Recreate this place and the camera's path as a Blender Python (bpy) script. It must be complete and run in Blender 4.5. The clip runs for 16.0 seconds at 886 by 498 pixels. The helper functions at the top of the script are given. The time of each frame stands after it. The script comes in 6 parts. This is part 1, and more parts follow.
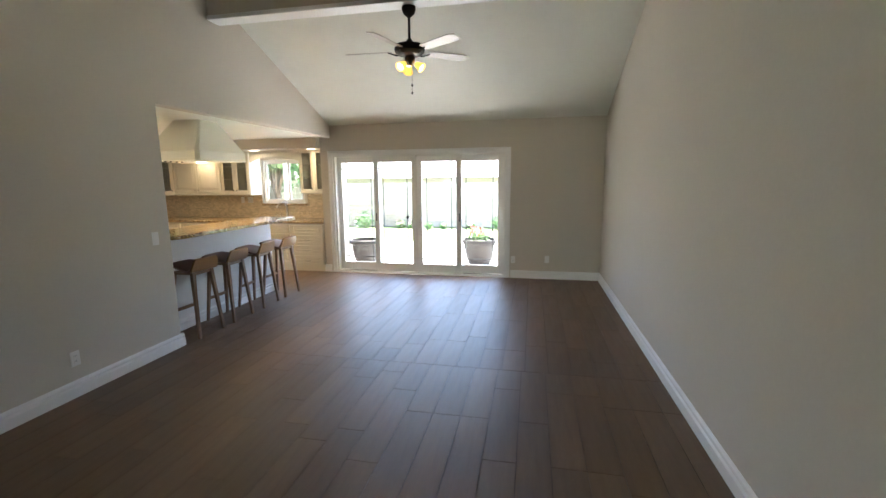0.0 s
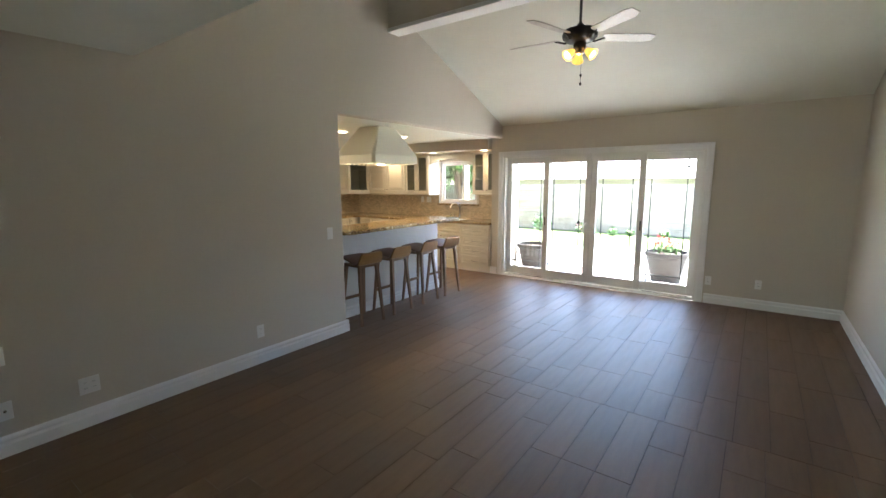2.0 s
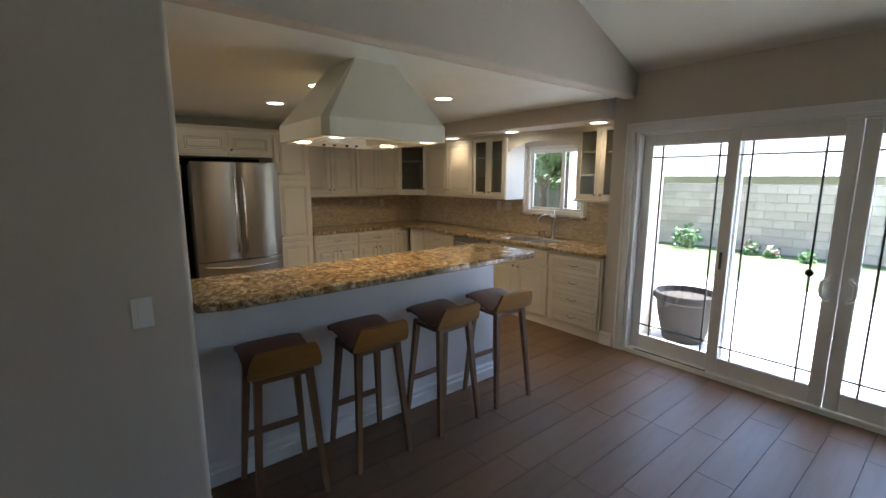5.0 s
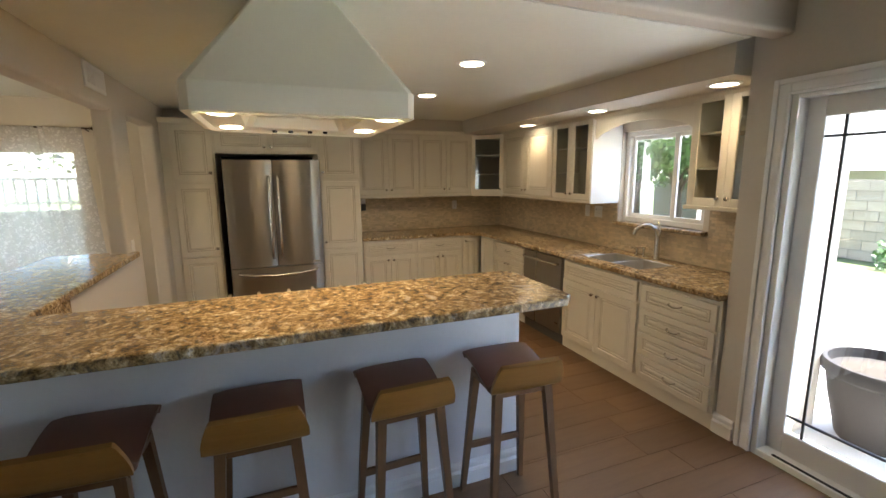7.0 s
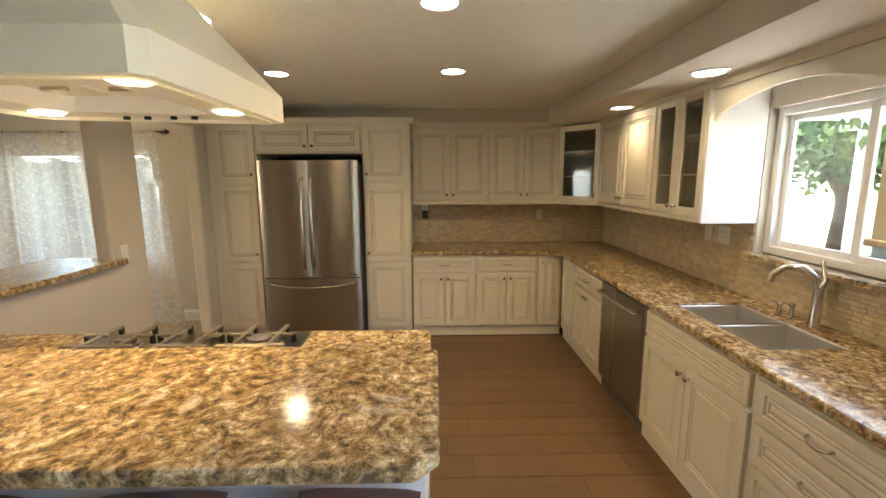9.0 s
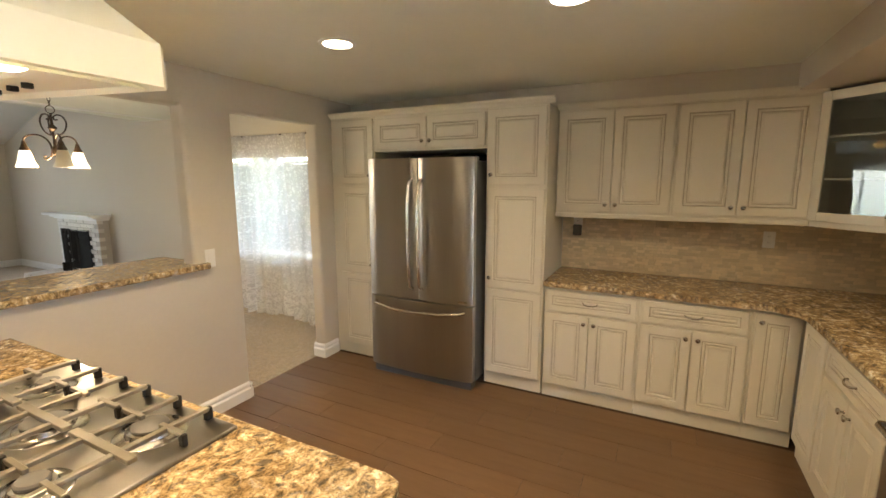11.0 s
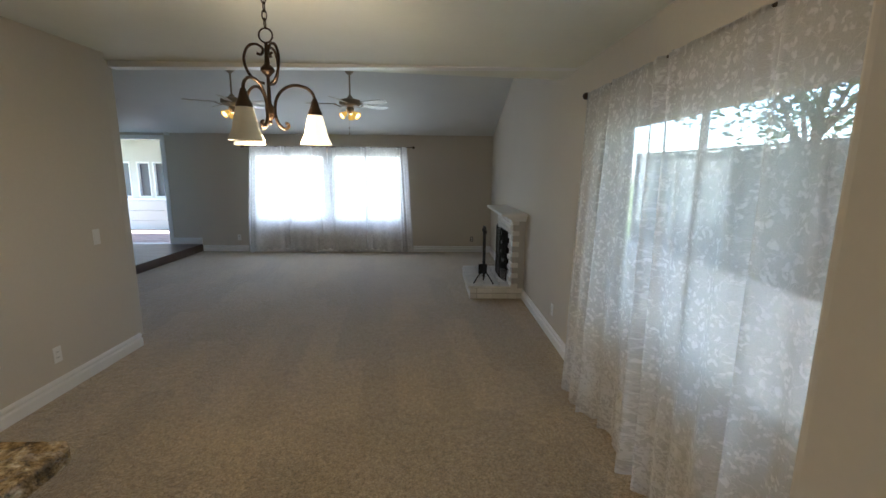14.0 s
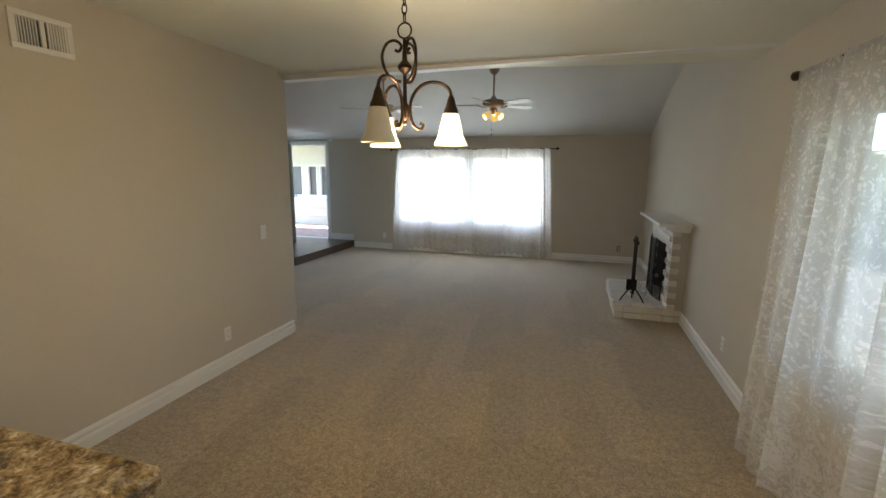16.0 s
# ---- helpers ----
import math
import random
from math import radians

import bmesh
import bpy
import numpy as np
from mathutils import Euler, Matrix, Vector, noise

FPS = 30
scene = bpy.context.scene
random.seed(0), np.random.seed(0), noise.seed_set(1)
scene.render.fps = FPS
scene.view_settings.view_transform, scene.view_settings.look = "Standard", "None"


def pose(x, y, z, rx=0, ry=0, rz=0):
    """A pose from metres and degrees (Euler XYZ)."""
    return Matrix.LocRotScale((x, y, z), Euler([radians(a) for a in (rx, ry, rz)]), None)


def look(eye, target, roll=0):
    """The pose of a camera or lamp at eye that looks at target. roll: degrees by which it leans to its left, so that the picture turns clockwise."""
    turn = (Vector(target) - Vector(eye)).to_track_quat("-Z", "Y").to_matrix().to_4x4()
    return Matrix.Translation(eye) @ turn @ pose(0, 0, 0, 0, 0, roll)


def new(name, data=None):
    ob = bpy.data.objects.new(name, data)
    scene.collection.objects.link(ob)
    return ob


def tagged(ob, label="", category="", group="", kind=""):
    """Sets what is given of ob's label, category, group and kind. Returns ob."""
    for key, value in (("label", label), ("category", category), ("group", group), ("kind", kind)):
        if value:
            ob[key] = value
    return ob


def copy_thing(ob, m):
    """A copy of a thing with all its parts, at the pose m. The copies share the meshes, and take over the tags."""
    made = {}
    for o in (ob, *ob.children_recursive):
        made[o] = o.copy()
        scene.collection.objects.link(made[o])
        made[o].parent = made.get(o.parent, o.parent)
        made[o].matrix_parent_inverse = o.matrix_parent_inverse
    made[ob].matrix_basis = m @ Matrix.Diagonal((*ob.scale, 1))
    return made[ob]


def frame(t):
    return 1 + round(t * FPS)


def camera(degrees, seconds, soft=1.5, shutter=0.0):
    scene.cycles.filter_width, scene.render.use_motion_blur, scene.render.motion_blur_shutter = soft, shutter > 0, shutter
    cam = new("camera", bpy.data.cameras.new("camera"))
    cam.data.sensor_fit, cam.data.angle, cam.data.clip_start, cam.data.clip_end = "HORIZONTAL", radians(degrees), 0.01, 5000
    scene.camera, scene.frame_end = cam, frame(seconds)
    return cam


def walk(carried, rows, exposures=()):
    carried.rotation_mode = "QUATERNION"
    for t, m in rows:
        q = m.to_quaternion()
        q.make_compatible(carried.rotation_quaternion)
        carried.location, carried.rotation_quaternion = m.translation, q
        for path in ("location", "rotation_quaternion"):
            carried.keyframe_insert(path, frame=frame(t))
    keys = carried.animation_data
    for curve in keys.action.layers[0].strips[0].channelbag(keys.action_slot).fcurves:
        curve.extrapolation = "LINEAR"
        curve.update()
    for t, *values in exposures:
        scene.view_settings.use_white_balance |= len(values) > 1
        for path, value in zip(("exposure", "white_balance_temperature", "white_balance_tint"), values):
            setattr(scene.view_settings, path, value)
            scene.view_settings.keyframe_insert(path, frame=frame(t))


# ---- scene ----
cam = camera(91.28, 16.0)
ROWS = [
    (0, 0.066, -0.024, 1.655, 11.49, -9.25, 0.58),
    (0.5, 0.113, 0.165, 1.656, 18.17, -9.19, 0.43),
    (1, 0.164, 0.287, 1.666, 24.54, -9.12, 0.36),
    (1.5, 0.202, 0.367, 1.668, 30.49, -9.01, 0.44),
    (2, 0.244, 0.414, 1.670, 35.95, -9.00, 0.32),
    (2.5, 0.273, 0.453, 1.670, 40.35, -9.07, 0.24),
    (3, 0.272, 0.544, 1.663, 42.85, -9.13, 0.01),
    (3.5, 0.022, 1.049, 1.658, 43.70, -9.40, -0.51),
    (4, -0.455, 1.841, 1.658, 43.56, -9.50, -0.69),
    (4.5, -0.939, 2.592, 1.661, 45.69, -9.45, -0.41),
    (5, -1.317, 3.278, 1.668, 51.22, -9.47, -0.09),
    (5.2, -1.433, 3.485, 1.661, 53.10, -9.51, -0.14),
    (7.3, -1.859, 4.739, 1.656, 71.28, -9.51, 0.55),
    (7.5, -1.898, 4.855, 1.654, 73.13, -9.38, 0.59),
    (8, -2.085, 5.169, 1.662, 77.36, -9.31, 0.54),
    (8.2, -2.171, 5.312, 1.659, 79.52, -9.39, 0.52),
    (10.3, -3.381, 6.287, 1.661, 106.65, -9.10, 0.20),
    (10.5, -3.493, 6.310, 1.660, 109.67, -9.14, 0.32),
    (11, -3.813, 6.313, 1.663, 116.60, -9.10, -0.01),
    (11.5, -4.215, 6.235, 1.645, 124.66, -8.97, -0.19),
    (12, -4.669, 6.030, 1.649, 132.04, -8.89, -0.39),
    (12.5, -5.393, 5.532, 1.618, 143.20, -9.55, -0.30),
    (13, -6.031, 4.692, 1.634, 158.72, -9.90, -0.62),
    (13.5, -6.355, 4.025, 1.656, 172.45, -10.31, -0.30),
    (13.8, -6.390, 3.935, 1.645, 176.45, -10.20, -0.46),
    (14, -6.412, 3.868, 1.643, 178.60, -10.26, -0.46),
    (14.5, -6.425, 3.795, 1.637, 183.79, -10.14, -0.53),
    (15.5, -6.416, 3.700, 1.645, 192.28, -10.12, -0.71),
    (16, -6.392, 3.602, 1.648, 196.84, -10.15, -0.43),
]
walk(cam, [(t, pose(x, y, z, 90 + pitch, roll, yaw)) for t, x, y, z, yaw, pitch, roll in ROWS],
     [(0.0, 4.15, 6100, 9), (1.5, 4.12, 6100, 9), (3.0, 3.88, 6100, 9), (4.0, 3.38, 6000, 9), (5.2, 2.95, 5700, 10), (7.3, 3.5, 6150, 10),
      (8.2, 3.62, 6350, 9), (10.3, 3.85, 6500, 9), (11.0, 4.0, 6200, 9), (12.0, 4.1, 5500, 9), (12.6, 3.85, 5150, 10), (13.0, 3.78, 5200, 10), (13.5, 3.0, 5500, 9), (14.0, 2.86, 5500, 9), (14.5, 2.86, 5600, 9),
      (15.1, 3.0, 5900, 8), (16.0, 3.15, 6050, 8)])

# ---- world, sun, exposure ----
world = bpy.data.worlds.new("daylight")
scene.world = world
world.use_nodes = True
wn = world.node_tree.nodes
sky = wn.new("ShaderNodeTexSky")
sky.sky_type = 'NISHITA'
sky.sun_disc = False
sky.sun_elevation = radians(71)
sky.sun_rotation = radians(15)
wn["Background"].inputs["Strength"].default_value = 0.15
world.node_tree.links.new(sky.outputs["Color"], wn["Background"].inputs["Color"])
sun = new("sun", bpy.data.lights.new("sun", 'SUN'))
sun.data.energy, sun.data.angle, sun.data.color = 5.0, radians(0.5), (1.0, 0.95, 0.88)
sun.matrix_world = look((0, 0, 30), (-2.5, -9.5, 0))

# added area lamps stand in for sky light at the living room windows
for lx in (-3.6, -5.1):
    wl = new("window_daylight", bpy.data.lights.new("window_daylight", 'AREA'))
    wl.data.shape, wl.data.size, wl.data.size_y = 'RECTANGLE', 1.35, 1.3
    wl.data.energy, wl.data.color = 2.8, (1.0, 0.97, 0.92)
    wl.matrix_world = look((lx, -5.04, 1.275), (lx, 0, 1.0))


# ---- plan, metres ----
LX, RX = -3.39, 1.16          # family room side walls
FY, BY = 7.165, -0.35         # slider wall, wall behind the start
EX = -7.60                    # outer wall of kitchen, dining and living room
WY = 7.78                     # kitchen window wall
DY0, DY1 = 3.45, 3.57         # wall between dining room and kitchen
LY = -4.85                    # living room window wall
KZ = 2.37                     # kitchen ceiling
SZ = 2.20                     # soffit


# ---- materials ----
def nodes_of(name):
    m = bpy.data.materials.new(name)
    m.use_nodes = True
    nt = m.node_tree
    return m, nt, nt.nodes["Principled BSDF"]


def node(nt, kind, **values):
    n = nt.nodes.new(kind)
    for k, v in values.items():
        n.inputs[k.replace("_", " ")].default_value = v
    return n


def coords(nt, stretch=(1, 1, 1)):
    tc = nt.nodes.new("ShaderNodeTexCoord")
    mp = nt.nodes.new("ShaderNodeMapping")
    mp.inputs["Scale"].default_value = stretch
    nt.links.new(tc.outputs["Object"], mp.inputs["Vector"])
    return mp.outputs["Vector"]


def ramp(nt, fac, stops):
    r = nt.nodes.new("ShaderNodeValToRGB")
    e = r.color_ramp.elements
    while len(e) < len(stops):
        e.new(0.5)
    for k, (pos, col) in enumerate(stops):
        e[k].position, e[k].color = pos, (*col, 1)
    nt.links.new(fac, r.inputs["Fac"])
    return r.outputs["Color"]


def mixed(nt, fac, a, b, mode='MIX'):
    m = nt.nodes.new("ShaderNodeMix")
    m.data_type, m.blend_type = 'RGBA', mode
    for sock, v in ((m.inputs[0], fac), (m.inputs[6], a), (m.inputs[7], b)):
        if isinstance(v, (int, float)):
            sock.default_value = v
        elif isinstance(v, tuple):
            sock.default_value = (*v, 1)
        else:
            nt.links.new(v, sock)
    return m.outputs[2]


def bumped(nt, b, height, strength, distance=0.002):
    bp = nt.nodes.new("ShaderNodeBump")
    bp.inputs["Strength"].default_value, bp.inputs["Distance"].default_value = strength, distance
    nt.links.new(height, bp.inputs["Height"])
    nt.links.new(bp.outputs["Normal"], b.inputs["Normal"])


def surface(name, dark, light, rough=0.5, metal=0.0, big=1.5, fine=60.0, bump=0.15, dist=0.002, stretch=(1, 1, 1), rvar=0.08, coat=0.0, random_tint=0.0, island=0.0):
    """Painted, plastered, wooden or metal surface: tone at two scales, fine relief."""
    m, nt, b = nodes_of(name)
    v = coords(nt, stretch)
    n1 = node(nt, "ShaderNodeTexNoise", Scale=big, Detail=4.0)
    n2 = node(nt, "ShaderNodeTexNoise", Scale=fine, Detail=6.0, Roughness=0.6)
    nt.links.new(v, n1.inputs["Vector"])
    nt.links.new(v, n2.inputs["Vector"])
    both = mixed(nt, 0.4, n1.outputs["Color"], n2.outputs["Color"])
    col = ramp(nt, both, [(0.3, dark), (0.7, light)])
    if random_tint or island:
        src = nt.nodes.new("ShaderNodeObjectInfo").outputs["Random"] if random_tint else nt.nodes.new("ShaderNodeNewGeometry").outputs["Random Per Island"]
        t = random_tint or island
        col = mixed(nt, 1.0, col, ramp(nt, src, [(0.0, (1 - t,) * 3), (1.0, (1 + t, 1 + t * 0.9, 1 + t * 0.8))]), 'MULTIPLY')
    nt.links.new(col, b.inputs["Base Color"])
    rr = nt.nodes.new("ShaderNodeMapRange")
    rr.inputs["To Min"].default_value, rr.inputs["To Max"].default_value = max(rough - rvar, 0.02), min(rough + rvar, 1)
    nt.links.new(n1.outputs["Fac"], rr.inputs["Value"])
    nt.links.new(rr.outputs["Result"], b.inputs["Roughness"])
    b.inputs["Metallic"].default_value = metal
    b.inputs["Coat Weight"].default_value = coat
    if bump:
        bumped(nt, b, n2.outputs["Fac"], bump, dist)
    return m


M = {}
M["wall"] = surface("greige_wall_paint", (0.55, 0.502, 0.425), (0.61, 0.558, 0.475), 0.75, big=0.8, fine=45, bump=0.12, dist=0.004)
M["panelwall"] = surface("pale_wall_paint", (0.72, 0.71, 0.72), (0.78, 0.77, 0.78), 0.75, big=0.8, fine=40, bump=0.3, dist=0.005)
M["ceiling"] = surface("textured_ceiling_paint", (0.72, 0.725, 0.645), (0.78, 0.785, 0.705), 0.6, big=3.0, fine=28, bump=0.35, dist=0.006)
M["living_ceiling"] = surface("blue_grey_ceiling_paint", (0.64, 0.645, 0.635), (0.69, 0.695, 0.685), 0.65, big=3.0, fine=28, bump=0.3, dist=0.006)
M["trim"] = surface("white_trim_paint", (0.76, 0.76, 0.75), (0.82, 0.82, 0.81), 0.4, big=2, fine=90, bump=0.04)
M["vinyl"] = surface("white_vinyl_frame", (0.74, 0.73, 0.70), (0.80, 0.79, 0.76), 0.4, big=2, fine=90, bump=0.03)
M["cabinet"] = surface("antique_cream_paint", (0.62, 0.575, 0.47), (0.69, 0.645, 0.535), 0.38, big=2.5, fine=70, bump=0.05)
M["glaze"] = surface("brown_glaze_in_groove", (0.32, 0.26, 0.175), (0.50, 0.43, 0.325), 0.5, big=12, fine=90, bump=0.05)
M["hood"] = surface("ivory_plaster_hood", (0.80, 0.77, 0.64), (0.84, 0.81, 0.68), 0.55, big=1.5, fine=50, bump=0.08, dist=0.003)
M["steel"] = surface("brushed_stainless_steel", (0.30, 0.28, 0.26), (0.38, 0.36, 0.33), 0.30, 1.0, big=6, fine=220, bump=0.04, dist=0.0006, stretch=(1, 1, 0.02))
M["steel"].node_tree.nodes["Principled BSDF"].inputs["Anisotropic"].default_value = 0.75
M["steel"].node_tree.nodes["Principled BSDF"].inputs["Anisotropic Rotation"].default_value = 0.25
M["steel_side"] = surface("grey_fridge_side", (0.10, 0.10, 0.105), (0.13, 0.13, 0.135), 0.5, 0.3, big=3, fine=150, bump=0.08)
M["sink"] = surface("satin_sink_steel", (0.52, 0.51, 0.49), (0.62, 0.61, 0.59), 0.36, 0.8, big=6, fine=160, bump=0.05, dist=0.0006)
M["chrome"] = surface("satin_nickel", (0.55, 0.53, 0.50), (0.65, 0.63, 0.60), 0.22, 1.0, big=8, fine=100, bump=0.0)
M["iron"] = surface("black_wrought_iron", (0.012, 0.011, 0.010), (0.03, 0.028, 0.026), 0.5, 0.6, big=10, fine=120, bump=0.2)
M["bar"] = surface("dark_grille_bar", (0.03, 0.032, 0.033), (0.06, 0.062, 0.064), 0.5, big=5, fine=60, bump=0.0)
# cast iron lightened in colour to carry the hood lamps' reflection
M["grate"] = surface("worn_cast_iron_grate", (0.21, 0.19, 0.165), (0.30, 0.275, 0.24), 0.34, 0.75, big=12, fine=150, bump=0.1, dist=0.001)
M["paver"] = surface("red_brick_paver", (0.24, 0.16, 0.13), (0.36, 0.26, 0.22), 0.85, big=5, fine=50, bump=0.3, random_tint=0.15)
M["bronze"] = surface("oil_rubbed_bronze", (0.026, 0.016, 0.011), (0.07, 0.042, 0.024), 0.42, 0.7, big=9, fine=90, bump=0.15)
# black parts, and the shade painted into slots and gaps
M["black"] = surface("black_gap", (0.006, 0.006, 0.006), (0.012, 0.012, 0.012), 0.8, big=3, fine=50, bump=0.1)
M["walnut"] = surface("walnut_stain", (0.12, 0.060, 0.026), (0.21, 0.108, 0.046), 0.40, big=3, fine=60, bump=0.1, stretch=(6, 6, 0.6), rvar=0.1)
M["oak"] = surface("honey_wood_veneer", (0.23, 0.108, 0.022), (0.34, 0.168, 0.042), 0.36, big=3, fine=50, bump=0.08, stretch=(8, 0.8, 8), rvar=0.1)
M["leather"] = surface("brown_leather", (0.13, 0.058, 0.038), (0.19, 0.088, 0.058), 0.42, big=4, fine=260, bump=0.25, dist=0.001)
M["plate"] = surface("white_plastic_plate", (0.76, 0.75, 0.72), (0.80, 0.79, 0.76), 0.35, big=4, fine=80, bump=0.0)
M["whitebrick"] = surface("white_painted_brick", (0.62, 0.60, 0.57), (0.78, 0.76, 0.73), 0.6, big=7, fine=50, bump=0.5, dist=0.006, random_tint=0.06)
M["mortar"] = surface("painted_mortar", (0.45, 0.43, 0.41), (0.55, 0.53, 0.5), 0.8, big=9, fine=70, bump=0.4)
M["soot"] = surface("sooty_firebox", (0.010, 0.010, 0.010), (0.03, 0.028, 0.026), 0.9, big=5, fine=40, bump=0.3)
M["tile"] = surface("travertine_mosaic", (0.50, 0.40, 0.26), (0.65, 0.54, 0.37), 0.4, big=9, fine=80, bump=0.15, dist=0.001, island=0.17)
M["grout"] = surface("beige_grout", (0.40, 0.33, 0.235), (0.47, 0.395, 0.29), 0.85, big=9, fine=120, bump=0.3)
M["plank"] = surface("wood_look_tile", (0.108, 0.060, 0.029), (0.180, 0.107, 0.055), 0.44, big=2.2, fine=26, bump=0.10, dist=0.002, stretch=(9, 0.9, 1), rvar=0.1, random_tint=0.10)
M["plank"].node_tree.nodes["Principled BSDF"].inputs["Specular IOR Level"].default_value = 0.42
M["floorgrout"] = surface("dark_floor_grout", (0.040, 0.023, 0.013), (0.062, 0.038, 0.022), 0.9, big=5, fine=90, bump=0.2)
M["platform"] = surface("dark_platform_wood", (0.05, 0.032, 0.024), (0.09, 0.06, 0.045), 0.35, big=2.2, fine=26, bump=0.10, stretch=(1, 9, 1))
M["concrete"] = surface("patio_concrete", (0.50, 0.48, 0.45), (0.62, 0.60, 0.56), 0.85, big=1.5, fine=60, bump=0.3, dist=0.004)
M["block"] = surface("cream_slump_block", (0.34, 0.285, 0.225), (0.50, 0.43, 0.35), 0.9, big=4, fine=50, bump=0.5, dist=0.008, random_tint=0.12)
M["blockmortar"] = surface("sandy_wall_mortar", (0.13, 0.11, 0.09), (0.19, 0.16, 0.13), 0.9, big=6, fine=60, bump=0.4)
M["fence"] = surface("weathered_fence_board", (0.36, 0.345, 0.32), (0.48, 0.465, 0.43), 0.85, big=2, fine=40, bump=0.3, stretch=(6, 6, 0.6), random_tint=0.1)
M["stucco"] = surface("cream_stucco", (0.50, 0.485, 0.44), (0.58, 0.565, 0.515), 0.9, big=1.5, fine=70, bump=0.5, dist=0.006)
M["roof"] = surface("grey_roof_shingle", (0.30, 0.28, 0.26), (0.42, 0.40, 0.37), 0.9, big=6, fine=60, bump=0.5, dist=0.01)
M["bark"] = surface("tree_bark", (0.07, 0.05, 0.035), (0.14, 0.10, 0.07), 0.9, big=6, fine=40, bump=0.7, dist=0.01)
M["leaf"] = surface("green_leaf", (0.035, 0.085, 0.018), (0.09, 0.17, 0.04), 0.5, big=5, fine=30, bump=0.0, island=0.35)
M["red_petal"] = surface("red_petal", (0.35, 0.02, 0.02), (0.5, 0.05, 0.04), 0.5, big=5, fine=30, bump=0.0, island=0.2)
M["pink_petal"] = surface("pink_petal", (0.5, 0.2, 0.22), (0.6, 0.35, 0.32), 0.5, big=5, fine=30, bump=0.0, island=0.2)
M["pot"] = surface("grey_brown_planter", (0.016, 0.013, 0.011), (0.034, 0.028, 0.024), 0.85, big=3, fine=40, bump=0.4, dist=0.004)
M["soil"] = surface("potting_soil", (0.03, 0.022, 0.015), (0.06, 0.045, 0.03), 0.95, big=9, fine=60, bump=0.8, dist=0.01)
M["lawn"] = surface("mown_lawn", (0.085, 0.115, 0.035), (0.13, 0.16, 0.06), 0.9, big=1.2, fine=90, bump=0.8, dist=0.02)
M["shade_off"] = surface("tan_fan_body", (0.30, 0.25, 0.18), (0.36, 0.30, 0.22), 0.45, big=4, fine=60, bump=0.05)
M["blade"] = surface("pale_fan_blade", (0.45, 0.42, 0.37), (0.55, 0.52, 0.46), 0.35, big=3, fine=40, bump=0.05, stretch=(1, 6, 1))
M["redlight"] = surface("dark_outlet", (0.03, 0.028, 0.026), (0.05, 0.045, 0.04), 0.4, big=4, fine=60, bump=0.0)
M["doorblue"] = surface("pale_blue_door_paint", (0.42, 0.52, 0.56), (0.48, 0.58, 0.62), 0.45, big=2, fine=70, bump=0.05)


def granite():
    m, nt, b = nodes_of("brown_cream_granite")
    v = coords(nt, (1, 1, 1))
    warp = node(nt, "ShaderNodeTexNoise", Scale=7.0, Detail=3.0)
    nt.links.new(v, warp.inputs["Vector"])
    moved = mixed(nt, 0.10, v, warp.outputs["Color"], 'ADD')
    big = node(nt, "ShaderNodeTexNoise", Scale=11.0, Detail=6.0, Roughness=0.7, Distortion=1.6)
    mid = node(nt, "ShaderNodeTexNoise", Scale=38.0, Detail=4.0, Roughness=0.6)
    vor = node(nt, "ShaderNodeTexVoronoi", Scale=70.0)
    for n in (big, mid, vor):
        nt.links.new(moved, n.inputs["Vector"])
    base = ramp(nt, big.outputs["Fac"], [(0.28, (0.13, 0.095, 0.06)), (0.40, (0.27, 0.21, 0.13)), (0.53, (0.41, 0.345, 0.245)), (0.62, (0.60, 0.555, 0.465)), (0.72, (0.76, 0.74, 0.70))])
    flecks = ramp(nt, mid.outputs["Fac"], [(0.36, (0.03, 0.024, 0.018)), (0.45, (0.35, 0.268, 0.148)), (0.55, (0.59, 0.495, 0.33)), (0.66, (1.0, 0.97, 0.90))])
    col = mixed(nt, 0.7, base, flecks, 'OVERLAY')
    fine = node(nt, "ShaderNodeTexNoise", Scale=130.0, Detail=3.0, Roughness=0.7)
    nt.links.new(moved, fine.inputs["Vector"])
    col = mixed(nt, 0.65, col, ramp(nt, fine.outputs["Fac"], [(0.36, (0.16, 0.14, 0.12)), (0.48, (0.92, 0.89, 0.83)), (0.66, (1.2, 1.18, 1.12))]), 'MULTIPLY')
    veins = node(nt, "ShaderNodeTexNoise", Scale=5.0, Detail=7.0, Roughness=0.75, Distortion=2.2)
    nt.links.new(v, veins.inputs["Vector"])
    col = mixed(nt, ramp(nt, veins.outputs["Fac"], [(0.56, (0, 0, 0)), (0.68, (0.6, 0.6, 0.6))]), col, (0.66, 0.63, 0.58))
    specks = ramp(nt, vor.outputs["Distance"], [(0.10, (0.0, 0.0, 0.0)), (0.24, (1.0, 1.0, 1.0))])
    col = mixed(nt, 0.45, col, specks, 'MULTIPLY')
    nt.links.new(col, b.inputs["Base Color"])
    b.inputs["Roughness"].default_value = 0.12
    bumped(nt, b, mid.outputs["Fac"], 0.05, 0.001)
    return m


